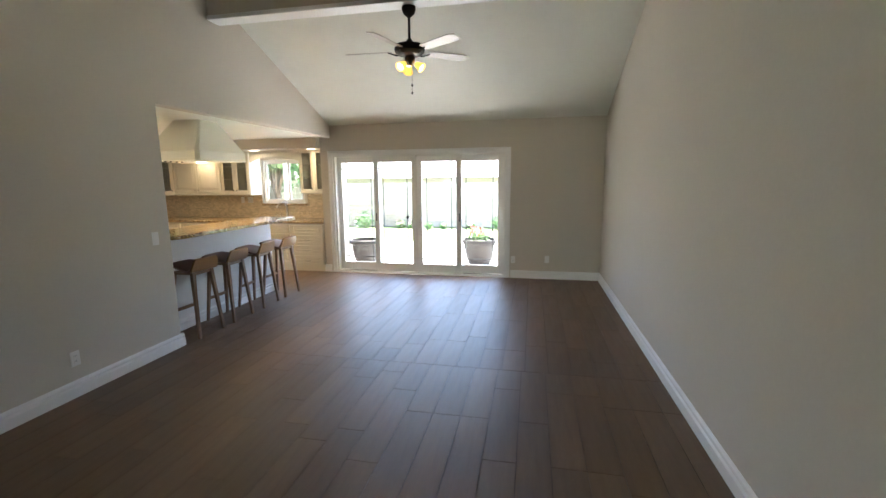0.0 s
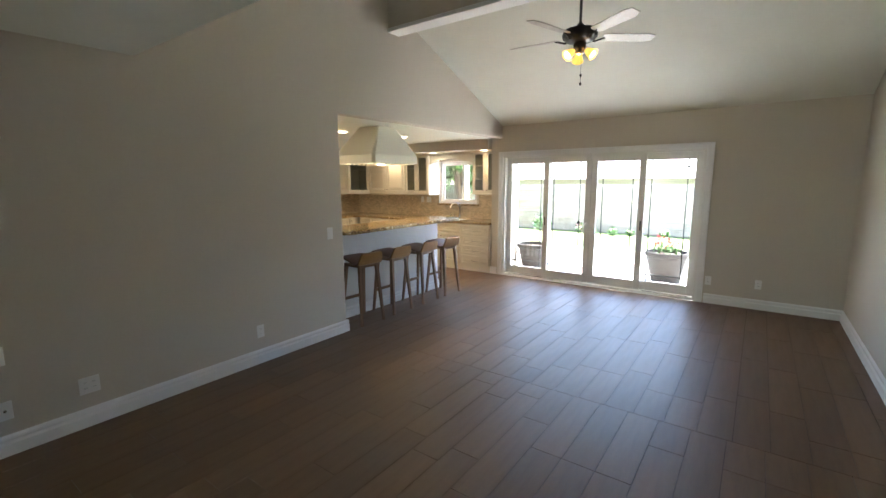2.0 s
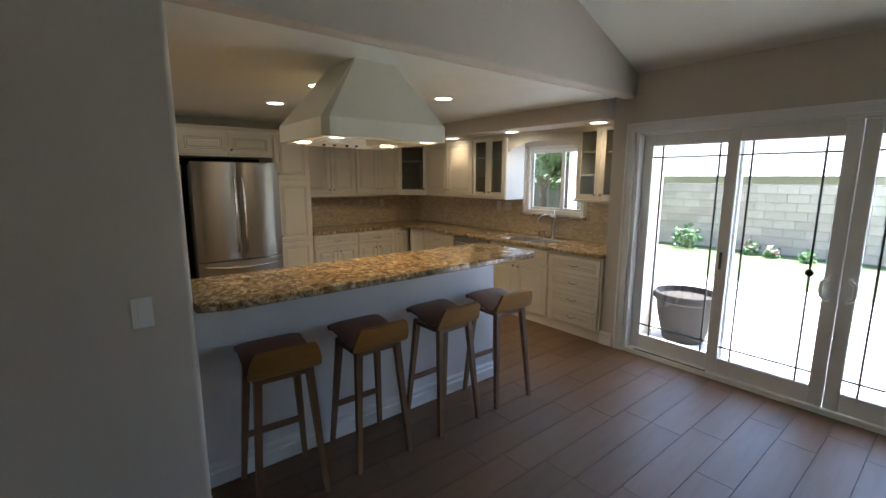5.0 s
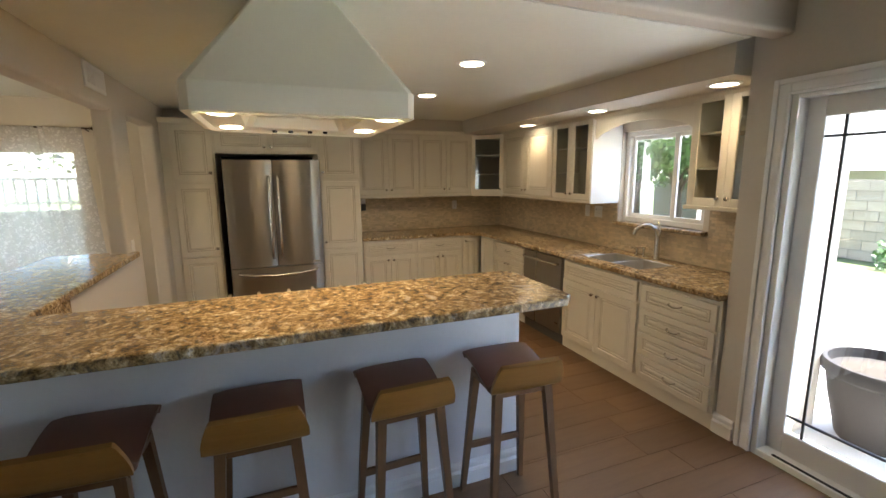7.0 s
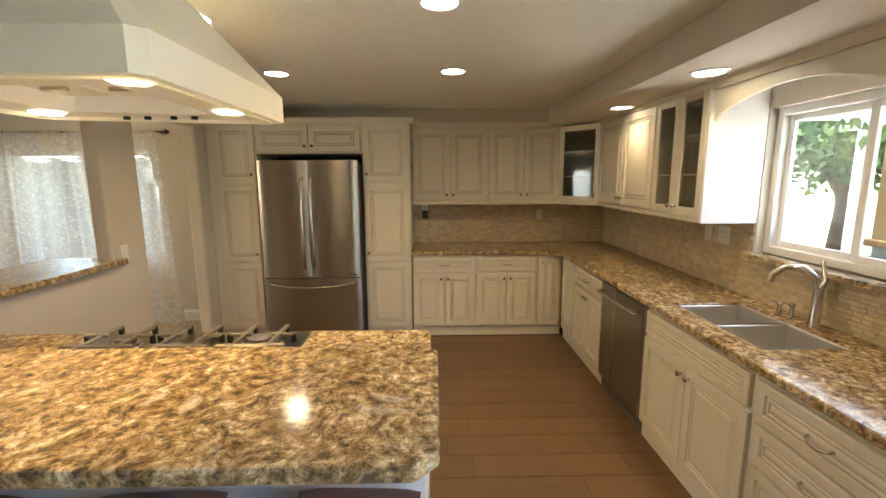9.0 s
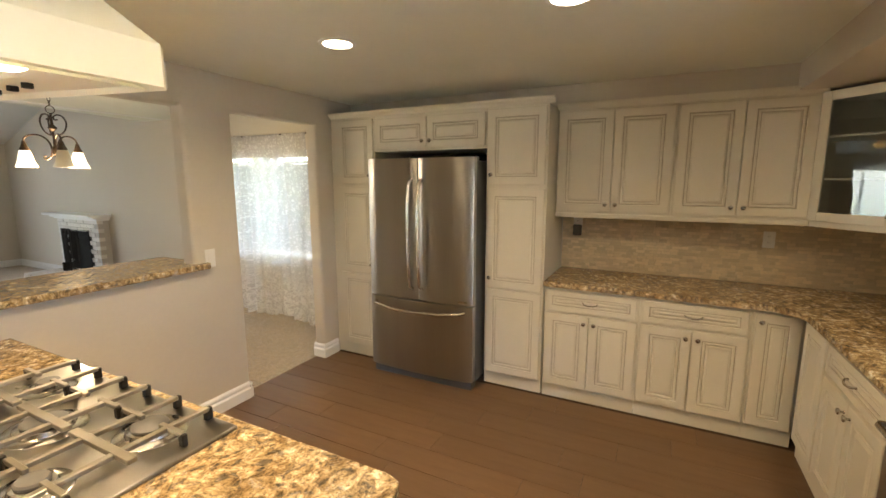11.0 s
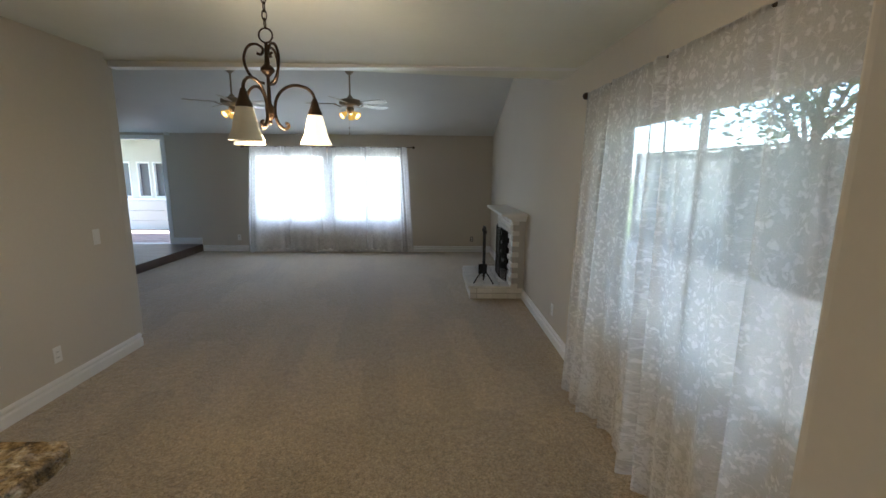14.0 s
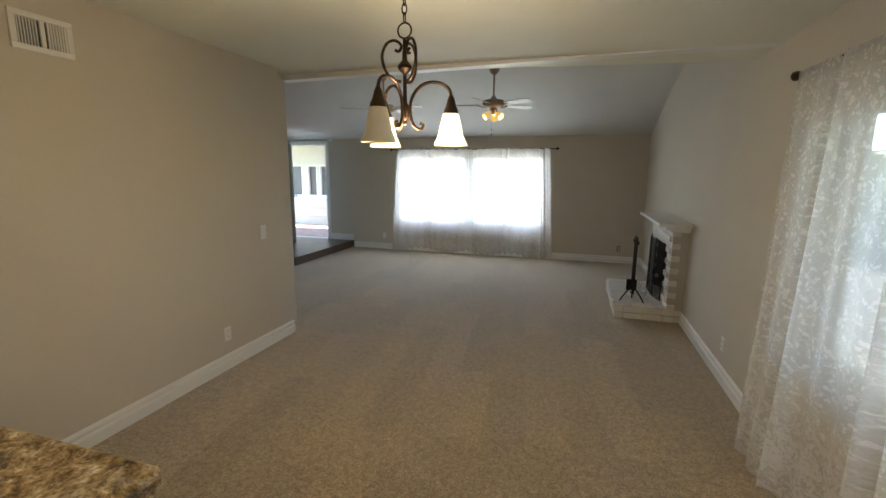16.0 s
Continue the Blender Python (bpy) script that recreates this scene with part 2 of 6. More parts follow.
def carpet():
    m, nt, b = nodes_of("beige_cut_pile_carpet")
    v = coords(nt)
    tuft = node(nt, "ShaderNodeTexNoise", Scale=95.0, Detail=4.0, Roughness=0.7)
    patch = node(nt, "ShaderNodeTexNoise", Scale=1.1, Detail=4.0, Distortion=0.8)
    ragged = node(nt, "ShaderNodeTexNoise", Scale=9.0, Detail=3.0)
    for n in (tuft, patch, ragged):
        nt.links.new(v, n.inputs["Vector"])
    shifted = mixed(nt, 0.16, v, ragged.outputs["Color"], 'ADD')
    strokes = node(nt, "ShaderNodeTexBrick", Scale=1.0, Mortar_Size=0.0, Brick_Width=0.95, Row_Height=0.27)
    strokes.offset = 0.4
    strokes.inputs["Color1"].default_value, strokes.inputs["Color2"].default_value = (0.0, 0.0, 0.0, 1), (1.0, 1.0, 1.0, 1)
    turn = nt.nodes.new("ShaderNodeMapping")
    turn.inputs["Rotation"].default_value = (0, 0, radians(84))
    nt.links.new(shifted, turn.inputs["Vector"])
    nt.links.new(turn.outputs["Vector"], strokes.inputs["Vector"])
    col = ramp(nt, tuft.outputs["Fac"], [(0.34, (0.185, 0.135, 0.074)), (0.64, (0.53, 0.42, 0.265))])
    wide = mixed(nt, 0.62, patch.outputs["Color"], strokes.outputs["Color"])
    col = mixed(nt, 0.5, col, ramp(nt, wide, [(0.22, (0.76, 0.76, 0.77)), (0.78, (1.16, 1.15, 1.14))]), 'MULTIPLY')
    mid = node(nt, "ShaderNodeTexNoise", Scale=24.0, Detail=5.0, Roughness=0.7)
    nt.links.new(v, mid.inputs["Vector"])
    col = mixed(nt, 0.9, col, ramp(nt, mid.outputs["Fac"], [(0.35, (0.76, 0.75, 0.74)), (0.65, (1.18, 1.18, 1.17))]), 'MULTIPLY')
    nt.links.new(col, b.inputs["Base Color"])
    b.inputs["Roughness"].default_value = 0.95
    b.inputs["Sheen Weight"].default_value = 0.5
    bumped(nt, b, tuft.outputs["Fac"], 0.9, 0.008)
    return m


def clear_glass(name="window_glass", tint=(0.96, 0.965, 0.965), gloss=0.06, rough=0.0):
    m, nt, b = nodes_of(name)
    nt.nodes.remove(b)
    out = nt.nodes["Material Output"]
    tr, gl, mx = nt.nodes.new("ShaderNodeBsdfTransparent"), nt.nodes.new("ShaderNodeBsdfGlossy"), nt.nodes.new("ShaderNodeMixShader")
    tr.inputs["Color"].default_value = (*tint, 1)
    gl.inputs["Roughness"].default_value = rough
    lw = nt.nodes.new("ShaderNodeLayerWeight")
    lw.inputs["Blend"].default_value = 0.25
    mr = nt.nodes.new("ShaderNodeMapRange")
    mr.inputs["To Min"].default_value, mr.inputs["To Max"].default_value = 0.03, 0.5
    nt.links.new(lw.outputs["Facing"], mr.inputs["Value"])
    nt.links.new(mr.outputs["Result"], mx.inputs["Fac"])
    nt.links.new(tr.outputs["BSDF"], mx.inputs[1])
    nt.links.new(gl.outputs["BSDF"], mx.inputs[2])
    nt.links.new(mx.outputs["Shader"], out.inputs["Surface"])
    return m


def lace(name, weave):
    """Sheer white net with a denser floral pattern."""
    m, nt, b = nodes_of(name)
    nt.nodes.remove(b)
    out = nt.nodes["Material Output"]
    v = coords(nt, (0.0, 1, 1) if weave == "lace" else (1, 0.0, 1))
    # leafy sprigs, thin stems and a denser flowered hem
    bend = node(nt, "ShaderNodeTexNoise", Scale=20.0, Detail=3.0)
    nt.links.new(v, bend.inputs["Vector"])
    moved = mixed(nt, 0.11, v, bend.outputs["Color"], 'ADD')
    leafs = node(nt, "ShaderNodeTexVoronoi", Scale=26.0, Randomness=0.9)
    hem = node(nt, "ShaderNodeTexNoise", Scale=26.0, Detail=2.0, Distortion=1.4)
    stem = node(nt, "ShaderNodeTexVoronoi", Scale=9.0, Randomness=1.0)
    stem.feature = 'DISTANCE_TO_EDGE'
    net = node(nt, "ShaderNodeTexNoise", Scale=160.0, Detail=1.0)
    for n in (leafs, hem, stem, net):
        nt.links.new(moved, n.inputs["Vector"])
    petals = ramp(nt, leafs.outputs["Distance"], [(0.24, (1, 1, 1)), (0.40, (0, 0, 0))])
    stems = ramp(nt, stem.outputs["Distance"], [(0.010, (0.5, 0.5, 0.5)), (0.03, (0, 0, 0))])
    pat = mixed(nt, 1.0, petals, stems, 'LIGHTEN')
    low = nt.nodes.new("ShaderNodeSeparateXYZ")
    nt.links.new(v, low.inputs["Vector"])
    hem_zone = ramp(nt, low.outputs["Z"], [(0.30, (1, 1, 1)), (0.62, (0, 0, 0))])
    flowers = ramp(nt, hem.outputs["Fac"], [(0.44, (0, 0, 0)), (0.52, (1, 1, 1))])
    pat = mixed(nt, hem_zone, pat, flowers)
    dense, sparse = ((0.62,) * 3, (0.46,) * 3) if weave == "lace" else ((0.58,) * 3, (0.48,) * 3)
    alpha = mixed(nt, pat, sparse, dense)
    alpha = mixed(nt, 0.25, alpha, net.outputs["Color"], 'OVERLAY')
    tr, di, tl = nt.nodes.new("ShaderNodeBsdfTransparent"), nt.nodes.new("ShaderNodeBsdfDiffuse"), nt.nodes.new("ShaderNodeBsdfTranslucent")
    for n in (di, tl):
        n.inputs["Color"].default_value = (0.96, 0.96, 0.965, 1)
    cloth, mx = nt.nodes.new("ShaderNodeMixShader"), nt.nodes.new("ShaderNodeMixShader")
    cloth.inputs["Fac"].default_value = 0.8
    nt.links.new(di.outputs["BSDF"], cloth.inputs[1])
    nt.links.new(tl.outputs["BSDF"], cloth.inputs[2])
    nt.links.new(alpha, mx.inputs["Fac"])
    nt.links.new(tr.outputs["BSDF"], mx.inputs[1])
    nt.links.new(cloth.outputs["Shader"], mx.inputs[2])
    nt.links.new(mx.outputs["Shader"], out.inputs["Surface"])
    return m


def glow(name, color, strength):
    m, nt, b = nodes_of(name)
    b.inputs["Base Color"].default_value = (*color, 1)
    b.inputs["Emission Color"].default_value = (*color, 1)
    b.inputs["Emission Strength"].default_value = strength
    return m


M["granite"], M["carpet"], M["glass"] = granite(), carpet(), clear_glass()
M["cabglass"] = clear_glass("cabinet_glass", (0.80, 0.82, 0.80))
M["lace"], M["sheer"] = lace("white_lace_net", "lace"), lace("white_sheer_net", "sheer")
M["can"] = glow("recessed_lamp_lens", (1.0, 0.86, 0.62), 2.2)
M["hoodcan"] = glow("hood_lamp_lens", (1.0, 0.84, 0.56), 1.8)
M["amber"] = glow("lit_amber_glass", (1.0, 0.62, 0.12), 0.07)
M["bulb"] = glow("lit_bulb", (1.0, 0.80, 0.42), 0.7)
M["opal"] = surface("opal_glass_shade", (0.70, 0.64, 0.53), (0.78, 0.72, 0.60), 0.35, big=3, fine=60, bump=0.02)
M["opal_lit"] = glow("lit_opal_glass", (1.0, 0.84, 0.50), 0.20)


# ---- building helpers ----
ORIGIN = {}


def thing(name, at, label, category, group=""):
    ob = new(name)
    ob.location = at
    ob.empty_display_size = 0.1
    ORIGIN[ob] = Vector(at)
    return tagged(ob, label, category, group)


def part(name, bm, material, parent=None, label=""):
    """Links a bmesh, given in world metres, as one mesh object under a thing or a part."""
    o = ORIGIN[parent] if parent else Vector((0, 0, 0))
    if parent:
        bmesh.ops.translate(bm, verts=bm.verts, vec=-o)
    bmesh.ops.recalc_face_normals(bm, faces=bm.faces)
    me = bpy.data.meshes.new(name)
    bm.to_mesh(me)
    bm.free()
    for m in (material if isinstance(material, (list, tuple)) else [material]):
        me.materials.append(M[m])
    ob = new(name, me)
    if parent:
        ob.parent = parent
    ORIGIN[ob] = o
    return tagged(ob, label)


def structure(name, bm, material, label, category):
    return tagged(part(name, bm, material), label, category, kind="structure")


def single(name, bm, material, at, label, category, group=""):
    """A thing of one mesh, its origin at its base."""
    bmesh.ops.translate(bm, verts=bm.verts, vec=-Vector(at))
    ob = part(name, bm, material)
    ob.location = at
    ORIGIN[ob] = Vector(at)
    return tagged(ob, label, category, group)


def smooth(ob, angle=40):
    for p in ob.data.polygons:
        p.use_smooth = True
    ob.data.set_sharp_from_angle(angle=radians(angle))
    return ob


def box(bm, x0, y0, z0, x1, y1, z1, bevel=0.0, seg=1):
    got = bmesh.ops.create_cube(bm, size=1.0)["verts"]
    for v in got:
        v.co = Vector(((x0 + x1) / 2 + v.co.x * (x1 - x0), (y0 + y1) / 2 + v.co.y * (y1 - y0), (z0 + z1) / 2 + v.co.z * (z1 - z0)))
    if bevel:
        edges = {e for v in got for e in v.link_edges}
        bmesh.ops.bevel(bm, geom=list(edges), offset=bevel, segments=seg, affect='EDGES', profile=0.5)
    return bm


def boxes(*rows, bevel=0.0, seg=1):
    bm = bmesh.new()
    for r in rows:
        box(bm, *r, bevel=bevel, seg=seg)
    return bm


def tube(bm, pts, r, n=8, close=False):
    """A round bar swept along points; r may be one radius or one for each point."""
    pts = [Vector(p) for p in pts]
    rs = r if isinstance(r, (list, tuple)) else [r] * len(pts)
    rings, side = [], None
    for i, p in enumerate(pts):
        d = (pts[min(i + 1, len(pts) - 1)] - pts[max(i - 1, 0)]).normalized()
        if side is None:
            side = d.orthogonal().normalized()
        side = (side - d * side.dot(d)).normalized()
        up = d.cross(side)
        rings.append([bm.verts.new(p + (side * math.cos(a) + up * math.sin(a)) * rs[i]) for a in (2 * math.pi * k / n for k in range(n))])
    for a, b in zip(rings, rings[1:]):
        for k in range(n):
            bm.faces.new((a[k], a[(k + 1) % n], b[(k + 1) % n], b[k]))
    bm.faces.new(rings[0][::-1])
    bm.faces.new(rings[-1])
    return bm


def lathe(bm, c, profile, n=20, axis=(0, 0, 1), cap=True):
    """Turned shape: profile rows (radius, height along the axis)."""
    c, ax = Vector(c), Vector(axis).normalized()
    s = ax.orthogonal().normalized()
    t = ax.cross(s)
    rings = [[bm.verts.new(c + ax * h + (s * math.cos(a) + t * math.sin(a)) * max(r, 1e-4)) for a in (2 * math.pi * k / n for k in range(n))] for r, h in profile]
    for a, b in zip(rings, rings[1:]):
        for k in range(n):
            bm.faces.new((a[k], a[(k + 1) % n], b[(k + 1) % n], b[k]))
    if cap:
        bm.faces.new(rings[0][::-1])
        bm.faces.new(rings[-1])
    return bm


def prism(bm, outline, lift, bevel=0.0):
    """A flat outline given as points, drawn out along lift."""
    a = [bm.verts.new(p) for p in outline]
    b = [bm.verts.new(Vector(p) + Vector(lift)) for p in outline]
    n = len(a)
    fs = [bm.faces.new(a), bm.faces.new(b[::-1])] + [bm.faces.new((a[k], b[k], b[(k + 1) % n], a[(k + 1) % n])) for k in range(n)]
    if bevel:
        bmesh.ops.bevel(bm, geom=list({e for f in fs for e in f.edges}), offset=bevel, segments=2, affect='EDGES', profile=0.5)
    return bm


def bull(bm, rows, pick, r=0.022):
    """Boxes whose picked edges are rounded off, as plaster corners are."""
    for row in rows:
        n = len(bm.verts)
        box(bm, *row)
        bm.verts.ensure_lookup_table()
        got = {e for v in bm.verts[n:] for e in v.link_edges if pick((e.verts[0].co + e.verts[1].co) / 2, (e.verts[0].co - e.verts[1].co).normalized(), row)}
        bmesh.ops.bevel(bm, geom=list(got), offset=r, segments=4, affect='EDGES', profile=0.5)


def wall_with_holes(a0, a1, z0, z1, t0, t1, holes, along, rounded=False):
    """A wall from a0 to a1 with openings (b0, b1, c0, c1) cut through; along 'x' or 'y'."""
    bm = bmesh.new()
    ax = 0 if along == 'x' else 1
    q = 0.08 if rounded else 0.0

    def row(p0, p1, q0, q1):
        return (p0, t0, q0, p1, t1, q1) if along == 'x' else (t0, p0, q0, t1, p1, q1)

    def put(p0, p1, q0, q1):
        if p1 - p0 > 1e-4 and q1 - q0 > 1e-4:
            box(bm, *row(p0, p1, q0, q1))
    at = a0
    for b0, b1, c0, c1 in sorted(holes):
        put(at, b0 - q, z0, z1)
        put(b0, b1, z0, c0)
        put(b0 - q, b1 + q, c1 + q, z1)
        at = b1 + q
        if rounded:
            for p0, p1, edge in ((b0 - q, b0, b0), (b1, b1 + q, b1)):
                low = max(c0, z0)
                put(p0, p1, z0, low)
                bull(bm, [row(p0, p1, low, c1)], lambda m, d, r, e=edge: abs(d.z) > 0.9 and abs(m[ax] - e) < 1e-4)
            put(b0 - q, b0, c1, c1 + q)
            put(b1, b1 + q, c1, c1 + q)
            bull(bm, [row(b0, b1, c1, c1 + q)], lambda m, d, r, e=c1: abs(d[ax]) > 0.9 and abs(m.z - e) < 1e-4)
    put(at, a1, z0, z1)
    return bm


def base_run(rows, h=0.13, t=0.022):
    """Moulded baseboard along straight runs (x0, y0, x1, y1, nx, ny), n pointing into the room."""
    bm = bmesh.new()
    prof = [(0, 0), (t, 0), (t, h * 0.58), (t * 0.45, h * 0.66), (t * 0.45, h * 0.74), (t * 0.8, h * 0.80), (t * 0.7, h * 0.90), (t * 0.25, h * 0.97), (t * 0.2, h), (0, h)]
    for x0, y0, x1, y1, nx, ny, z in rows:
        prism(bm, [(x0 + nx * d, y0 + ny * d, z + q) for d, q in prof], (x1 - x0, y1 - y0, 0))
    return bm


def curved(pts, n=6):
    """Catmull-Rom curve through the points."""
    out = []
    for k in range(len(pts) - 1):
        p0, p1, p2, p3 = (Vector(pts[min(max(k + j, 0), len(pts) - 1)]) for j in (-1, 0, 1, 2))
        for q in range(n):
            t = q / n
            out.append(0.5 * (2 * p1 + (p2 - p0) * t + (2 * p0 - 5 * p1 + 4 * p2 - p3) * t * t + (3 * p1 - p0 - 3 * p2 + p3) * t ** 3))
    return out + [Vector(pts[-1])]


# ---- floors ----
def f_ceil(y):
    return 2.575 + (FY - y) * 0.405


structure("floor_bed", boxes((LX - 0.12, BY, -0.10, RX, FY, -0.006), (EX, DY0 + 0.03, -0.10, LX - 0.12, WY, -0.006)), "floorgrout", "dark grout bed under the wood-look floor tiles", "floor")
structure("carpet", boxes((EX, LY, -0.10, LX - 0.12, DY0 + 0.03, 0.004), (LX - 0.12, LY, -0.10, RX, BY, 0.004)), "carpet", "beige cut-pile carpet with vacuum streaks", "carpet")
pf = boxes((-1.80, LY, 0.005, RX, -2.72, 0.15), bevel=0.006)
structure("entry_platform", pf, "platform", "raised entry step of dark wood-look planks", "floor")
structure("ground", boxes((-60, -60, -0.30, 60, 60, -0.12)), "lawn", "sunlit green lawn around the house", "ground")
structure("patio", boxes((-9.5, FY + 0.2, -0.14, 6, 11.6, -0.05), (-11.6, -7, -0.14, EX - 0.16, FY + 0.2, -0.06), (-4, -9.5, -0.13, 3, LY - 0.16, 0.10)), "concrete", "pale concrete patio slabs", "patio")

# ---- walls ----
wf = boxes((LX - 0.12, BY, -0.1, LX, DY1 - 0.08, 3.80), (LX - 0.12, DY1 - 0.08, KZ, LX, 4.40, 3.80))
bull(wf, [(LX - 0.12, DY1 - 0.08, -0.1, LX, DY1, KZ)], lambda m, d, r: abs(d.z) > 0.9 and m.y > DY1 - 0.01)
structure("wall_family_left", wf, "wall", "greige painted wall with rounded corner beside the kitchen bar", "wall")
hb = boxes((LX - 0.12, 4.40, KZ + 0.08, LX, FY, 3.95))
bull(hb, [(LX - 0.12, 4.40, KZ, LX, FY, KZ + 0.08)], lambda m, d, r: abs(d.y) > 0.9 and m.z < KZ + 0.01)
structure("wall_gable_header", hb, "wall", "greige gable wall above the kitchen opening", "wall")
structure("wall_slider", wall_with_holes(-3.59, RX + 0.15, -0.1, 3.0, FY, FY + 0.15, [(-3.36, -0.36, -0.1, 2.06)], 'x'), "wall", "greige wall around the sliding glass door", "wall")
structure("wall_return", boxes((-3.59, FY + 0.15, -0.1, -3.44, WY + 0.15, 2.6)), "wall", "short wall at the end of the kitchen counter", "wall")
structure("wall_right", boxes((RX, LY - 0.15, -0.1, RX + 0.15, FY, 4.2)), "wall", "long plain greige wall", "wall")
# made-up wall out of view; its wide opening brightens the family room
structure("wall_behind", wall_with_holes(LX, RX, -0.1, 4.2, BY, BY + 0.12, [(-2.9, 0.9, -0.1, 2.2)], 'x'), "wall", "unseen greige wall behind the start, opened to let light in", "wall")
structure("wall_kitchen_window", wall_with_holes(EX - 0.15, -3.59, -0.1, 2.6, WY, WY + 0.15, [(-5.19, -4.27, 1.20, 2.05)], 'x'), "wall", "kitchen wall with a sliding window over the sink", "wall")
structure("wall_outer", wall_with_holes(LY - 0.15, WY, -0.1, 4.2, EX - 0.15, EX, [(0.95, 2.72, 0.64, 2.00)], 'y'), "wall", "long outer wall with a wide dining window", "wall")
structure("wall_dining_kitchen", wall_with_holes(EX, LX - 0.12, -0.1, 3.2, DY0, DY1, [(-6.80, -5.95, -0.1, 2.135), (-5.60, -3.80, 1.06, 2.125)], 'x', True), "wall", "greige wall with a doorway and a pass-through", "wall")
structure("wall_living_window", wall_with_holes(EX - 0.15, RX + 0.15, -0.1, 3.2, LY - 0.15, LY, [(-5.84, -2.86, 0.58, 1.97), (-1.17, -0.20, 0.15, 2.19)], 'x'), "wall", "greige living room wall with wide window and front door", "wall")

wd = boxes((-3.685, 0.05, -0.1, LX - 0.12, DY0, 2.9))
bull(wd, [(-3.685, -0.03, -0.1, LX - 0.12, 0.05, 2.9)], lambda m, d, r: abs(d.z) > 0.9 and m.y < 0 and m.x < -3.6)
structure("wall_dining_side", wd, "wall", "plain greige dining room wall with a floor-length baseboard", "wall")

# ---- ceilings ----
cb = bmesh.new()
prism(cb, [(LX, 4.40, f_ceil(4.40)), (LX, FY, f_ceil(FY)), (LX, FY, f_ceil(FY) + 0.12), (LX, 4.40, f_ceil(4.40) + 0.12)], (RX - LX, 0, 0))
structure("ceiling_vault", cb, "ceiling", "sloping textured off-white ceiling", "ceiling")
structure("ceiling_high", boxes((LX - 0.7, 1.74, 4.0, RX, 4.52, 4.1)), "ceiling", "high part of the vaulted ceiling", "ceiling")
structure("ceiling_low", boxes((LX, BY + 0.12, 2.545, RX, 1.74, 2.665)), "ceiling", "flat textured ceiling near the start", "ceiling")
structure("wall_above_low_ceiling", boxes((LX, 1.62, 2.665, RX, 1.74, 4.0)), "wall", "wall above the flat ceiling", "wall")
structure("wall_recess", boxes((LX - 0.7, 1.74, 3.0, LX - 0.6, 4.52, 4.0)), "wall", "recessed upper wall beside the ridge", "wall")
structure("ridge_beam", boxes((LX, 4.37, 3.40, RX, 4.52, 4.0)), "wall", "deep boxed ridge beam painted greige", "beam")
structure("beam_trim", boxes((LX, 4.345, 3.355, RX, 4.545, 3.40), bevel=0.006), "trim", "white trim along the bottom of the ridge beam", "trim")
structure("ceiling_kitchen", boxes((EX, DY1, KZ, LX - 0.12, 7.02, KZ + 0.12)), "ceiling", "flat textured kitchen ceiling", "ceiling")
structure("bulkhead", boxes((EX, DY1, 2.22, -7.295, 7.02, KZ)), "wall", "greige bulkhead above the cabinets", "wall")
structure("soffit", boxes((EX, 7.02, SZ, -3.59, WY, KZ + 0.12)), "wall", "lowered soffit above the sink run", "ceiling")
cb = bmesh.new()
prism(cb, [(LX - 0.12, -0.30, 2.585), (EX, -0.30, 2.47), (EX, -0.30, 2.60), (LX - 0.12, -0.30, 2.72)], (0, DY0 + 0.30, 0))
structure("ceiling_dining", cb, "ceiling", "textured dining room ceiling", "ceiling")
bb = bmesh.new()
prism(bb, [(LX - 0.12, -0.30, 2.53), (LX - 0.12, -0.42, 2.53), (EX, 0.06, 2.47), (EX, 0.18, 2.47)], (0, 0, 0.07), 0.006)
structure("dining_beam_trim", bb, "trim", "cream trim board along the beam between the rooms", "trim")
bb = bmesh.new()
prism(bb, [(LX - 0.12, -0.31, 2.60), (LX - 0.12, -0.41, 2.60), (EX, 0.07, 2.54), (EX, 0.17, 2.54)], (0, 0, 1.4))
structure("dining_beam", bb, "wall", "boxed beam between dining and living room", "beam")
cb = bmesh.new()
prism(cb, [(EX, LY, 2.315), (EX, 0.3, 2.315 + 5.15 * 0.33), (EX, 0.3, 2.435 + 5.15 * 0.33), (EX, LY, 2.435)], (RX - EX, 0, 0))
structure("ceiling_living", cb, "living_ceiling", "sloping cool-toned living room ceiling", "ceiling")
# eave depths are chosen to block direct sun; the kitchen one is added
structure("eave", boxes((-3.44, FY + 0.15, 2.75, 3, 8.08, 2.9), (-9.6, WY + 0.15, 2.75, -3.44, 8.6, 2.9), (EX - 0.995, -6, 2.74, EX - 0.15, FY + 0.15, 2.88), (EX, LY - 0.55, 2.5, 3, LY - 0.15, 2.65)), "stucco", "pale eave boards outside, deepened to keep the sun out", "eave")
# flat deck out of view, keeps sky light from leaking in above the ceilings
structure("attic_cover", boxes((EX - 0.2, LY - 0.2, 4.3, RX + 0.2, WY + 0.2, 4.4)), "roof", "unseen roof deck that closes the rooms to the sky", "roof")

